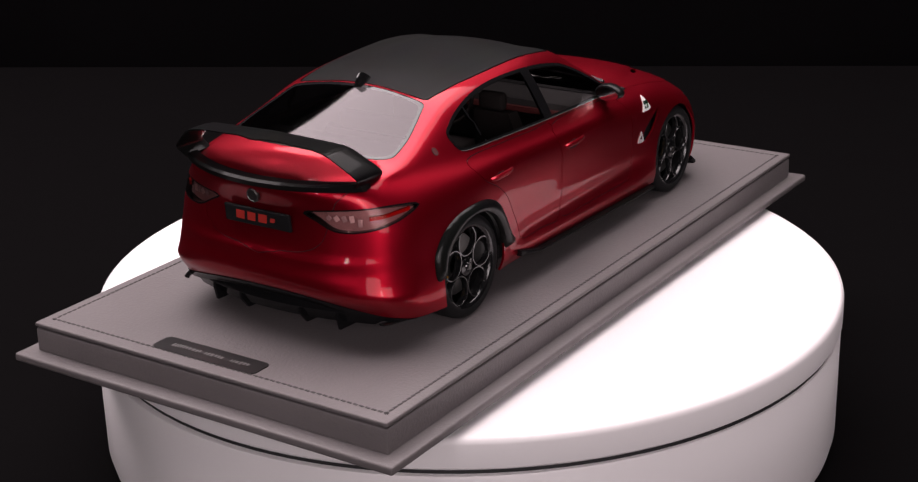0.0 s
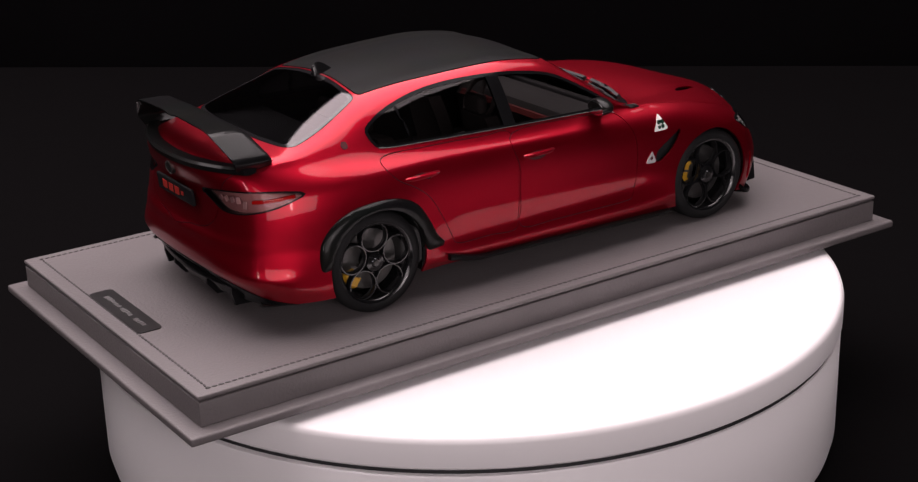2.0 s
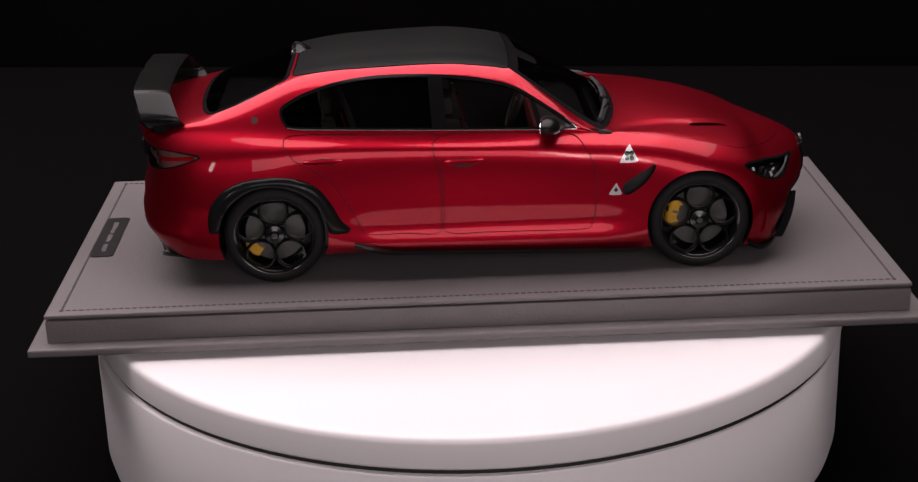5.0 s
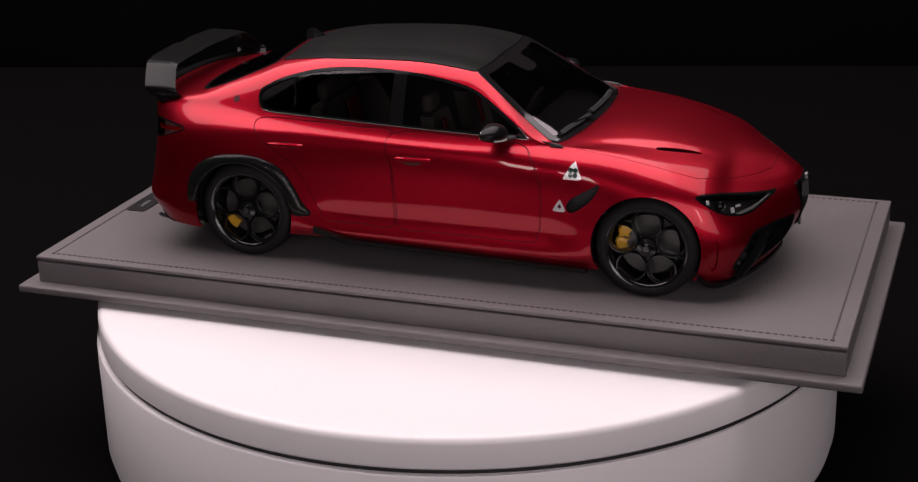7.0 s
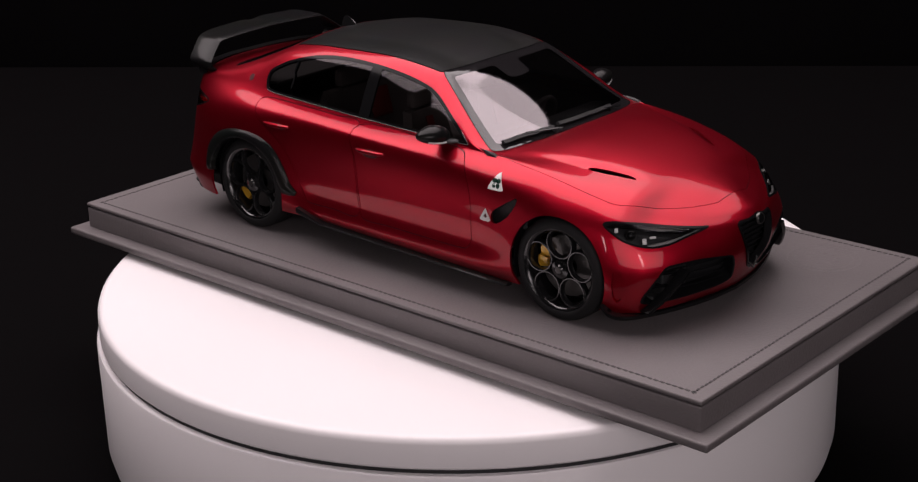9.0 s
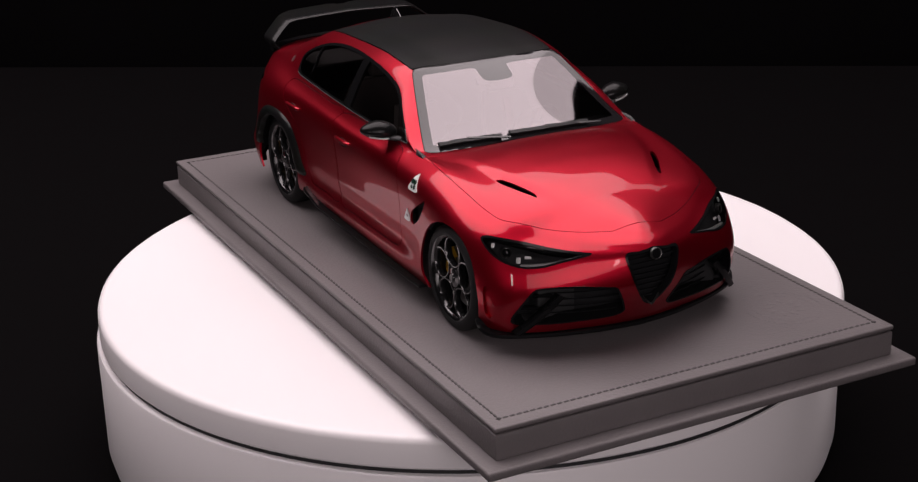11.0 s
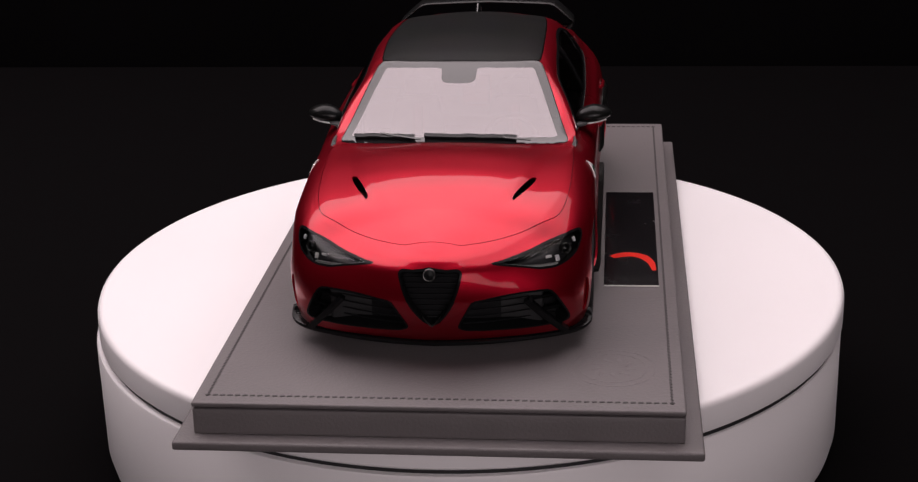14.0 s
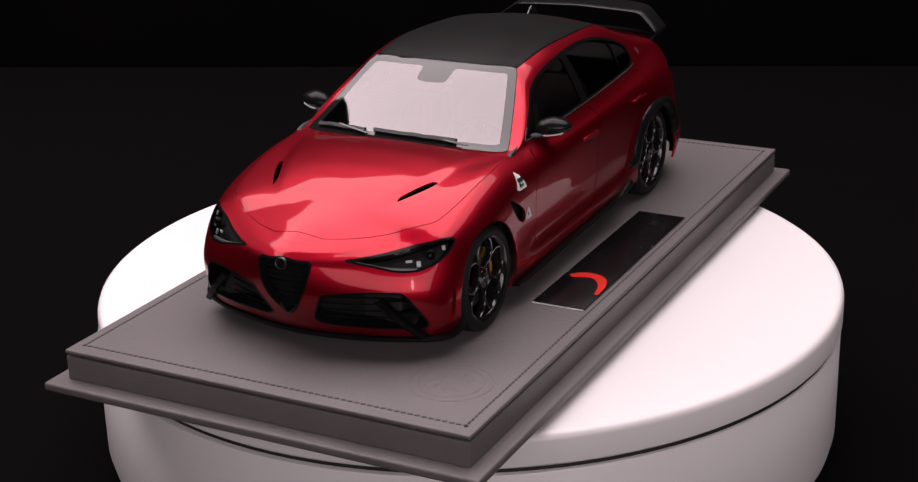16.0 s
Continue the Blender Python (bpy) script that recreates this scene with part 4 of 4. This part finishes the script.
def side_skirt(car, sd):
    """Carbon sill blade with a flick at its rear end."""
    bm = bmesh.new()

    def cross(f):
        x = -49 + 106 * f
        lift = 15.4 - 3.4 * min(1, f / 0.13) - 3.0 * f if f < 0.13 else 12.0 - 3.0 * f
        tall = 2.2 - 1.2 * min(1, f / 0.16)
        wide = 53.4 - 0.4 * f if f < 0.95 else 53.0 - 10 * (f - 0.95)
        return [(x, 49.0 * sd, lift - tall - 0.4), (x, (wide - 0.3) * sd, lift - tall), (x, wide * sd, lift - tall * 0.5), (x, (wide - 0.4) * sd, lift), (x, 50.5 * sd, lift + 0.1), (x, 49.0 * sd, lift)]
    sweep(bm, np.concatenate([np.linspace(0, 0.2, 11), np.linspace(0.25, 1, 16)]), cross)
    part("side_skirt", bm, GLOSS_CARBON, car, "glossy dark carbon sill blade")


def intake_inside(car, sd):
    """Mesh, fins and the flap that crosses the front air intake."""
    bm = bmesh.new()
    prism(bm, [(7, 11.8), (43, 11.8), (43.5, 19), (41, 25.5), (25, 26), (7, 24)], -0.6, 0.0, lambda a, b, c: (117.5 + c - 0.0085 * a * a, a * sd, b))
    mesh = part("intake_mesh", bm, LAMP_DARK, car, smooth=False)
    for k in range(5):
        bm = bmesh.new()
        z = 13.6 + 2.3 * k
        ys = np.linspace(8, 33, 9)
        sweep(bm, ys, lambda y: [(118.8 - 0.0085 * y * y + dx, y * sd, z + dz) for dx, dz in ((0, -0.25), (0.5, 0), (0, 0.25), (-0.5, 0))])
        part("mesh_bar", bm, LAMP_DARK, mesh)
    for z, y0, y1 in ((20.6, 31.0, 41.0), (16.2, 34.0, 41.6)):
        bm = bmesh.new()
        ys = np.linspace(y0, y1, 7)
        sweep(bm, ys, lambda y: [(122.5 - 0.0088 * y * y + dx, y * sd, z + dz) for dx, dz in ((-3, -0.3), (0, -0.45), (0.5, 0), (0, 0.45), (-3, 0.3))])
        part("intake_fin", bm, BLACK_TRIM, mesh, "glossy horizontal intake fin")
    bm = bmesh.new()
    a, b = np.array((117.0, 30.0, 21.8)), np.array((109.6, 42.6, 8.2))
    sweep(bm, np.linspace(0, 1, 9), lambda f: [tuple((a + (b - a) * f + np.array((1.0 + 1.2 * math.sin(3.1 * f) + dx, dy, dz))) * np.array((1, sd, 1))) for dx, dy, dz in ((-3, -0.8, -0.6), (0.2, -1.0, -0.5), (0.6, 0.0, 0.1), (0.2, 0.9, 0.5), (-3, 0.8, 0.4))])
    part("intake_flap", bm, BLACK_TRIM, car, "glossy carbon flap across the intake")


def front_parts(car):
    """Splitter, shield grille and nose badge."""
    ends = rounded([(96.5, 50.2, 9.5), (100.3, 49.8, 6.9), (105.4, 45.0, 6.0), (111.8, 31, 5.9), (116.5, 15, 6.0), (118.3, 0, 6.0)], 7, False)
    full = np.vstack([ends, ends[-2::-1] * np.array([1, -1, 1])])
    bm = bmesh.new()

    def cross(k):
        x, y, z = full[k]
        t = full[min(k + 1, len(full) - 1)] - full[max(k - 1, 0)]
        n = np.array((-t[1], t[0])) / max(np.hypot(t[0], t[1]), 1e-6)
        if n[0] * 1.0 + n[1] * np.sign(y) * 0.3 < 0:
            n = -n
        return [(x + n[0] * o, y + n[1] * o, z + h) for o, h in ((-7, 1.6), (-0.6, 1.3), (0.5, 0.9), (0.6, 0.1), (0.0, -0.6), (-7, -0.9))]
    sweep(bm, range(len(full)), cross)
    part("front_splitter", bm, BLACK_TRIM, car, "glossy dark carbon front splitter")
    bm = bmesh.new()
    prism(bm, [(-10.5, 34.8), (10.5, 34.8), (10.8, 30), (8, 23), (4, 17), (0, 14.8), (-4, 17), (-8, 23), (-10.8, 30)], -0.6, 0, lambda a, b, c: (120.6 + c + 0.10 * (b - 15), a, b))
    grille = part("shield_grille", bm, LAMP_DARK, car, "black shield-shaped grille", smooth=False)
    for k in range(9):
        z = 17.5 + 2.0 * k
        w = np.interp(z, [15, 18, 24, 31, 33], [1, 4, 8, 10.3, 9.8]) - 0.3
        bm = bmesh.new()
        box(bm, 121.5 + 0.10 * (z - 15), 0, z, 0.9, 2 * w, 0.45, 0.12)
        part("grille_bar", bm, LAMP_DARK, grille)
    bm = bmesh.new()
    lathe(bm, [(2.05, -0.4), (2.05, 0.4), (1.9, 0.6), (1.7, 0.5), (0.02, 0.55)], 36)
    bmesh.ops.transform(bm, matrix=Matrix.Translation((126.6, 0, 33.6)) @ Matrix.Rotation(radians(78), 4, "Y"), verts=bm.verts)
    b = part("nose_badge", bm, STEEL, car, "round silver nose badge")
    bm = bmesh.new()
    lathe(bm, [(1.65, 0.5), (1.55, 0.6), (0.02, 0.65)], 28)
    bmesh.ops.transform(bm, matrix=Matrix.Translation((126.65, 0, 33.6)) @ Matrix.Rotation(radians(78), 4, "Y"), verts=bm.verts)
    part("badge_face", bm, BLACK_TRIM, b)
    bm = bmesh.new()
    sweep(bm, np.linspace(-1, 1, 9), lambda f: [(124.6 - 0.6 * f * f + dx, 3.0 * f, 15.2 + 3.0 * abs(f) ** 1.2 + dz) for dx, dz in ((0, -0.4), (0.6, 0), (0, 0.4), (-0.5, 0))])
    part("grille_tip", bm, STEEL, car, "chrome tip of the shield grille")


def rear_parts(car):
    bm = bmesh.new()
    sweep(bm, np.linspace(-38, 38, 25), lambda y: [(-127.5 + 0.0045 * y * y + dx, y, z) for dx, z in ((1.5, 17.5), (0.5, 16.2), (0.3, 13.5), (3.5, 9.0), (20, 7.5), (20, 17.5))])
    dif = part("rear_diffuser", bm, BLACK_TRIM, car, "glossy dark carbon rear diffuser")
    for y in (-27, -13, 13, 27):
        bm = bmesh.new()
        prism(bm, [(-126.8 + 0.0045 * y * y, 14), (-126.9 + 0.0045 * y * y, 11), (-122.5, 6.6), (-108, 5.8), (-108, 12)], y - 0.5, y + 0.5, lambda a, b, c: (a, c, b))
        part("diffuser_fin", bm, BLACK_TRIM, dif, smooth=False)
    bm = bmesh.new()
    box(bm, -128.6, 0, 43.6, 1.4, 28.0, 6.2, 0.5, Matrix.Rotation(radians(-6), 4, "Y"))
    pl = part("number_plate", bm, LAMP_DARK, car, "dark plate with red lettering shapes")
    for k, (y, w, h) in enumerate(((7.2, 4.2, 3.0), (2.4, 4.0, 3.0), (-2.4, 4.2, 3.0), (-6.6, 2.6, 1.5))):
        bm = bmesh.new()
        prism(bm, [(y + w / 2 - 0.5, 43.8 - h / 2), (y - w / 2 + 0.2, 43.8 - h / 2), (y - w / 2 - 0.3, 43.8 + h / 2), (y + w / 2 - 0.9, 43.8 + h / 2)], -129.62, -129.5, lambda a, b, c: (c - 0.1 * (b - 43.6), a, b))
        part("plate_bar", bm, PLATE_RED, pl, smooth=False)
    bm = bmesh.new()
    lathe(bm, [(2.5, -0.8), (2.5, 0.5), (2.1, 0.8), (1.9, 0.55), (0.02, 0.6)], 32)
    bmesh.ops.transform(bm, matrix=Matrix.Translation((-130.1, 0, 51.8)) @ Matrix.Rotation(radians(-98), 4, "Y"), verts=bm.verts)
    part("boot_badge", bm, STEEL, car, "round dull silver boot badge")
    for sd in (1, -1):
        bm = bmesh.new()
        sweep(bm, np.linspace(0, 1, 7), lambda f: [(-120.5 + 14 * f + dx, (44.0 + 5.6 * f ** 0.8 + dy) * sd, 11.0 + dz) for dx, dy, dz in ((0, -0.2, -0.4), (0, 0.1, 0.1), (0, -0.4, 0.4), (0, -2, 0.3), (0, -2, -0.4))])
        part("bumper_winglet", bm, GLOSS_CARBON, car, "thin carbon blade under the bumper corner")


def roof_fin(car):
    bm = bmesh.new()
    rows = []
    for f in np.linspace(0, 1, 9):
        x = -62.5 - 9.0 * f
        h = 5.2 * math.sin(min(1, f * 1.15) * math.pi / 2) ** 1.3 * (1 if f < 0.85 else 1 - (f - 0.85) * 1.5)
        w = 1.9 * (0.35 + 0.65 * math.sin(f * math.pi * 0.62))
        z = 76.0 - 1.9 * f - 0.6
        rows.append([(x, -w, z), (x, -w * 0.6, z + h * 0.55 + 0.3), (x, -0.25, z + h + 0.4), (x, 0.25, z + h + 0.4), (x, w * 0.6, z + h * 0.55 + 0.3), (x, w, z)])
    sweep(bm, range(len(rows)), lambda k: rows[k])
    part("roof_fin", bm, RIM, car, "black shark-fin aerial")


def wipers(s, car):
    """Two wipers parked along the foot of the windscreen."""
    top = s.v > 4.6

    def on_glass(x, y, up):
        k = np.argmin((s.p[:, 0] - x) ** 2 + (s.p[:, 1] - abs(y)) ** 2 + 1e4 * (~top))
        return (x, y, s.p[k][2] + (s.p[k][0] - x) * 0.66 + up)
    foot = lambda y: 51.0 - 0.0036 * y * y
    for y0, y1, piv in ((-36, -13.5, -11), (-10, 23, 28)):
        w = new("wiper")
        w.parent = car
        bm = bmesh.new()
        sweep(bm, np.linspace(0, 1, 14), lambda f: [tuple(np.array(on_glass(foot(y0 + (y1 - y0) * f) - 3.4 + 0.8 * f, y0 + (y1 - y0) * f, 0.9)) + np.array(d)) for d in ((-1.1, 0, 0.3), (0.0, 0, 0.9), (1.1, 0, 0.0), (0.0, 0, -0.8))])
        part("wiper_blade", bm, MATT_BLACK, w)
        bm = bmesh.new()
        mid = (y0 * 0.55 + y1 * 0.45)
        a, b = np.array(on_glass(foot(mid) - 3.2, mid, 1.6)), np.array(on_glass(foot(piv) - 0.4, piv, 1.2))
        sweep(bm, np.linspace(0, 1, 6), lambda f: [tuple(a + (b - a) * f + np.array(d)) for d in ((-0.45, 0, 0), (0, 0, 0.4), (0.45, 0, 0), (0, 0, -0.4))])
        part("wiper_arm", bm, RIM, w, "thin satin black wiper arm")


def seat(car, x, y, wide, name):
    st = new(name)
    st.parent = car
    bm = bmesh.new()
    box(bm, x + 6, y, 27.5, 24, wide, 7, 2.0)
    part("cushion", bm, ALCANTARA, st)
    bm = bmesh.new()
    sweep(bm, np.linspace(0, 1, 9), lambda f: [(x - 5 - 7 * f + dx, y + dy * (1 - 0.25 * f ** 3), 29 + 25 * f) for dx, dy in ((3.0, -wide * 0.5), (1.2, -wide * 0.3), (1.2, wide * 0.3), (3.0, wide * 0.5), (-2.5, wide * 0.46), (-2.5, -wide * 0.46))])
    part("backrest", bm, ALCANTARA, st)
    bm = bmesh.new()
    box(bm, x - 13.0, y, 58.0, 4.2, wide * 0.5, 7, 1.6)
    part("headrest", bm, ALCANTARA, st)
    bm = bmesh.new()
    box(bm, x - 6.3, y, 46, 1.0, wide * 0.16, 12, 0.4, Matrix.Rotation(radians(-15), 4, "Y"))
    part("seat_stripe", bm, RED_TRIM, st, "red stripe on the backrest")


def cabin(car):
    for y in (-19, 19):
        seat(car, 0, y, 22, "front_seat")
    seat(car, -46, 0, 70, "rear_seat")
    bm = bmesh.new()
    sweep(bm, np.linspace(-42, 42, 13), lambda y: [(22 + dx, y, z) for dx, z in ((0, 30), (-2, 44), (1, 48.5), (8, 50.2), (14, 50.4), (19, 47), (19, 30))])
    part("dashboard", bm, INTERIOR, car)
    bm = bmesh.new()
    sweep(bm, np.linspace(-38, 38, 9), lambda y: [(21.2 + dx, y, z) for dx, z in ((-2.2, 44.6), (-1.0, 46.3), (0.5, 46.3), (0.5, 44.6))])
    part("dash_trim", bm, RED_TRIM, car, "red dashboard trim strip")
    bm = bmesh.new()
    ring = lathe(bm, [(9.2 + 0.9 * math.cos(a), 0.9 * math.sin(a)) for a in np.linspace(0, 2 * math.pi, 10, endpoint=False)], 40, close=True)
    box(bm, 0, 0, 0, 17, 2.2, 1.0, 0.3)
    box(bm, 0, 0, 0, 5.5, 5.5, 1.8, 0.6)
    bmesh.ops.transform(bm, matrix=Matrix.Translation((15.5, 19, 46)) @ Matrix.Rotation(radians(-68), 4, "Y"), verts=bm.verts)
    part("steering_wheel", bm, ALCANTARA, car, "dark round steering wheel")
    bm = bmesh.new()
    box(bm, -2, 0, 26, 52, 10, 10, 2)
    part("centre_console", bm, INTERIOR, car)
    bm = bmesh.new()
    box(bm, 13.5, 0, 66.5, 2.0, 11, 3.2, 0.8, Matrix.Rotation(radians(-30), 4, "Y"))
    part("inner_mirror", bm, INTERIOR, car)
    bm = bmesh.new()
    box(bm, -88, 0, 57, 24, 68, 1.2, 0.4)
    part("parcel_shelf", bm, INTERIOR, car)


def underbody(car):
    bm = bmesh.new()
    box(bm, 0, 0, 11.5, 220, 78, 3, 0.8)
    part("floor_pan", bm, MATT_BLACK, car)
    bm = bmesh.new()
    box(bm, -12, 0, 20, 108, 96, 14, 1.5)
    part("cabin_tub", bm, INTERIOR, car)
    bm = bmesh.new()
    box(bm, 104, 0, 20, 14, 70, 18, 1)
    part("front_bulkhead", bm, MATT_BLACK, car)
    bm = bmesh.new()
    box(bm, -110, 0, 24, 18, 74, 20, 1)
    part("rear_bulkhead", bm, MATT_BLACK, car)
    bm = bmesh.new()
    box(bm, 45, 0, 34, 3, 92, 30, 1)
    part("firewall", bm, MATT_BLACK, car)
    for sd in (1, -1):
        bm = bmesh.new()
        box(bm, 84, sd * 27.5, 46.2 - 3.2, 20, 12, 1, 0.3)
        part("vent_floor", bm, MATT_BLACK, car)
        bm = bmesh.new()
        box(bm, 55.5, sd * 47.2, 36, 15, 0.8, 14, 0.2)
        part("vent_back", bm, MATT_BLACK, car)
    for sx in (1, -1):
        for sy in (1, -1):
            bm = bmesh.new()
            n = 24
            lo, hi = [], []
            for k in range(n + 1):
                a = math.pi * (k / n * 1.24 - 0.12)
                x, z = sx * WHEEL_X + 20.3 * math.cos(a), WHEEL_Z + 20.3 * math.sin(a)
                lo.append(bm.verts.new((x, sy * 30, z))), hi.append(bm.verts.new((x, sy * 49.0, z)))
            for k in range(n):
                bm.faces.new((lo[k], lo[k + 1], hi[k + 1], hi[k]))
            bm.faces.new(lo)
            bmesh.ops.solidify(bm, geom=bm.faces[:], thickness=0.6)
            part("wheel_arch_liner", bm, MATT_BLACK, car)


def wheel(car, sx, sy):
    w = new("wheel")
    w.parent = car
    w.matrix_basis = pose(sx * WHEEL_X * MM, sy * WHEEL_Y * MM, WHEEL_Z * MM, 0, 0, 0 if sy > 0 else 180)
    R = TYRE_R
    bm = bmesh.new()
    lathe(bm, [(14.3, -12), (17.2, -12.2), (18.3, -11.2), (R, -9.5), (R, -6.3), (R - 0.25, -6.1), (R - 0.25, -5.7), (R, -5.5), (R, -2.5), (18.3, -0.9), (17.4, 0.0), (16.2, 0.5), (15.2, 0.4), (14.5, -0.2), (14.3, -1.5)], 72, "y", close=True)
    part("tyre", bm, RUBBER, w)
    bm = bmesh.new()
    lathe(bm, [(14.4, -11.5), (13.6, -11.5), (13.2, -4), (13.5, -1.0), (14.1, -0.2), (14.8, 0.1), (14.9, -0.4), (14.5, -1.2)], 72, "y", close=True)
    part("rim", bm, RIM, w)
    hub = bmesh.new()
    lathe(hub, [(0.02, -0.2), (1.3, -0.3), (1.7, -0.8), (3.4, -1.2), (3.8, -2.0), (3.8, -4), (0.02, -4)], 40, "y")
    part("hub", hub, RIM, w)
    bm = bmesh.new()
    lathe(bm, [(0.02, 0.05), (1.05, 0.0), (1.15, -0.4), (0.02, -0.4)], 24, "y")
    part("hub_cap", bm, STEEL, w)
    for k in range(5):
        bm = bmesh.new()
        a0 = radians(90 + 72 * k)
        cx, cz = 8.7 * math.cos(a0), 8.7 * math.sin(a0)
        n = 40
        rings = []
        for r, h in ((5.25, -3.2), (4.75, -3.0), (4.75, -1.3), (5.0, -0.75), (5.4, -0.75), (5.7, -1.4), (5.7, -3.2)):
            ring = []
            for j in range(n):
                a = 2 * math.pi * j / n
                # egg-shaped opening, wider towards the rim
                grow = 1.0 + 0.10 * math.cos(a - a0)
                ring.append(bm.verts.new((cx + r * grow * math.cos(a), h - 0.05 * max(0, math.cos(a - a0 + math.pi)) * 6, cz + r * grow * math.sin(a))))
            rings.append(ring)
        for p, q in zip(rings, rings[1:] + rings[:1]):
            for j in range(n):
                bm.faces.new((p[j], p[(j + 1) % n], q[(j + 1) % n], q[j]))
        bmesh.ops.recalc_face_normals(bm, faces=bm.faces)
        part("spoke", bm, RIM, w)
    bm = bmesh.new()
    lathe(bm, [(4, -5.6), (11.0, -5.6), (11.0, -6.6), (4, -6.6)], 48, "y", close=True)
    part("brake_disc", bm, STEEL, w)
    bm = bmesh.new()
    # caliper: front ones sit behind and above the hub, rear ones behind and below
    mid = radians(165 if sx > 0 else 215)
    if sy < 0:
        mid = math.pi - mid
    lobes = ((-15, 11), (15, 12)) if sx > 0 else ((0, 19),)
    prof = [(8.0, -4.2), (11.4, -3.9), (12.2, -4.6), (12.2, -7.5), (8.0, -7.5)]
    for turn, half in lobes:
        a0, a1 = mid + radians(turn - half), mid + radians(turn + half)
        sweep(bm, np.linspace(a0, a1, 8), lambda a: [((r - 0.7 * (abs(a - (a0 + a1) / 2) / (a1 - a0) * 2) ** 3) * math.cos(a), h, (r - 0.7 * (abs(a - (a0 + a1) / 2) / (a1 - a0) * 2) ** 3) * math.sin(a)) for r, h in prof])
    if sx > 0:
        sweep(bm, np.linspace(mid - radians(6), mid + radians(6), 4), lambda a: [(r * math.cos(a), h, r * math.sin(a)) for r, h in ((9.6, -4.8), (11.2, -4.8), (11.2, -7), (9.6, -7))])
    part("brake_caliper", bm, GOLD, w, "yellow brake caliper")
    return w


def rear_wing(car):
    wing = new("rear_wing")
    wing.parent = car
    path = rounded([(36.2, 57.4), (38.0, 59.2), (38.6, 60.6), (37.6, 62.2), (31.2, 67.2), (29.2, 68.2), (26, 68.7), (14, 69.2), (0, 69.6)], 6, False)
    full = np.vstack([path, path[-2::-1] * np.array([-1, 1])])
    tan = np.gradient(full, axis=0)
    tan /= np.linalg.norm(tan, axis=1)[:, None]
    nor = np.stack([tan[:, 1], -tan[:, 0]], -1)
    n = len(full)

    def section(k):
        y, z = full[k]
        e = abs(y) / 37.8
        drop = max(0.0, min(1.0, (69.5 - z) / 12))
        front = -115.5 + 6.5 * drop
        back = -128.5 + 6.0 * drop
        out = []
        for s, up in ((0, 0), (0.12, 0.75), (0.4, 0.95), (0.8, 0.6), (1, 0.35), (1, -0.05), (0.7, -0.5), (0.3, -0.7), (0.08, -0.5)):
            x = front + (back - front) * s
            lift = (0.9 * s) * (1 - drop)
            if s > 0.75:      # raised trailing edge, broken in the middle
                lift += 0.75 * np.interp(abs(y), [2.0, 4.5, 24, 30], [0, 1, 1, 0])
            out.append((x, y - nor[k][0] * up * 1.05, z - nor[k][1] * up * 1.05 + lift))
        return out
    bm = bmesh.new()
    sweep(bm, range(n), section)
    part("wing_blade", bm, GLOSS_CARBON, wing, "glossy black carbon wing")
    bm = bmesh.new()

    def lip(y):
        e = abs(y) / 38
        x = -130.4 + 11.5 * e ** 2.4
        z = 56.2 + 0.6 * e
        return [(x + 3.6, y, z + 1.6), (x - 0.6, y, z + 1.7), (x - 1.4, y, z + 0.9), (x - 0.8, y, z - 0.9), (x + 1.2, y, z - 1.2), (x + 3.6, y, z - 0.5)]
    sweep(bm, np.linspace(-37.5, 37.5, 41), lip)
    part("boot_lip", bm, GLOSS_CARBON, wing, "glossy black carbon boot lip")
    return wing


# ---------------- place the things ----------------
table_and_backdrop()
TABLE, DISC = turntable()
BASE = display_base()
CARD = printed_card()
CAR = model_car()


def motions():
    """Everything on the disc turns with it at one steady rate."""
    times = [k * 1.0 for k in range(17)]
    top = Matrix.Translation((0, 0, TOP))
    turn = lambda t: Matrix.Rotation(radians(PHI(t)), 4, "Z")
    walk(DISC, [(t, turn(t)) for t in times])
    walk(BASE, [(t, top @ turn(t) @ pose(0.0021, 0.0045, 0)) for t in times])
    walk(CAR, [(t, top @ turn(t) @ pose(0.00615, 0.001, 0.0164)) for t in times])
    walk(CARD, [(t, top @ turn(t) @ pose(0.0052, 0.0652, 0.0165)) for t in times])


motions()
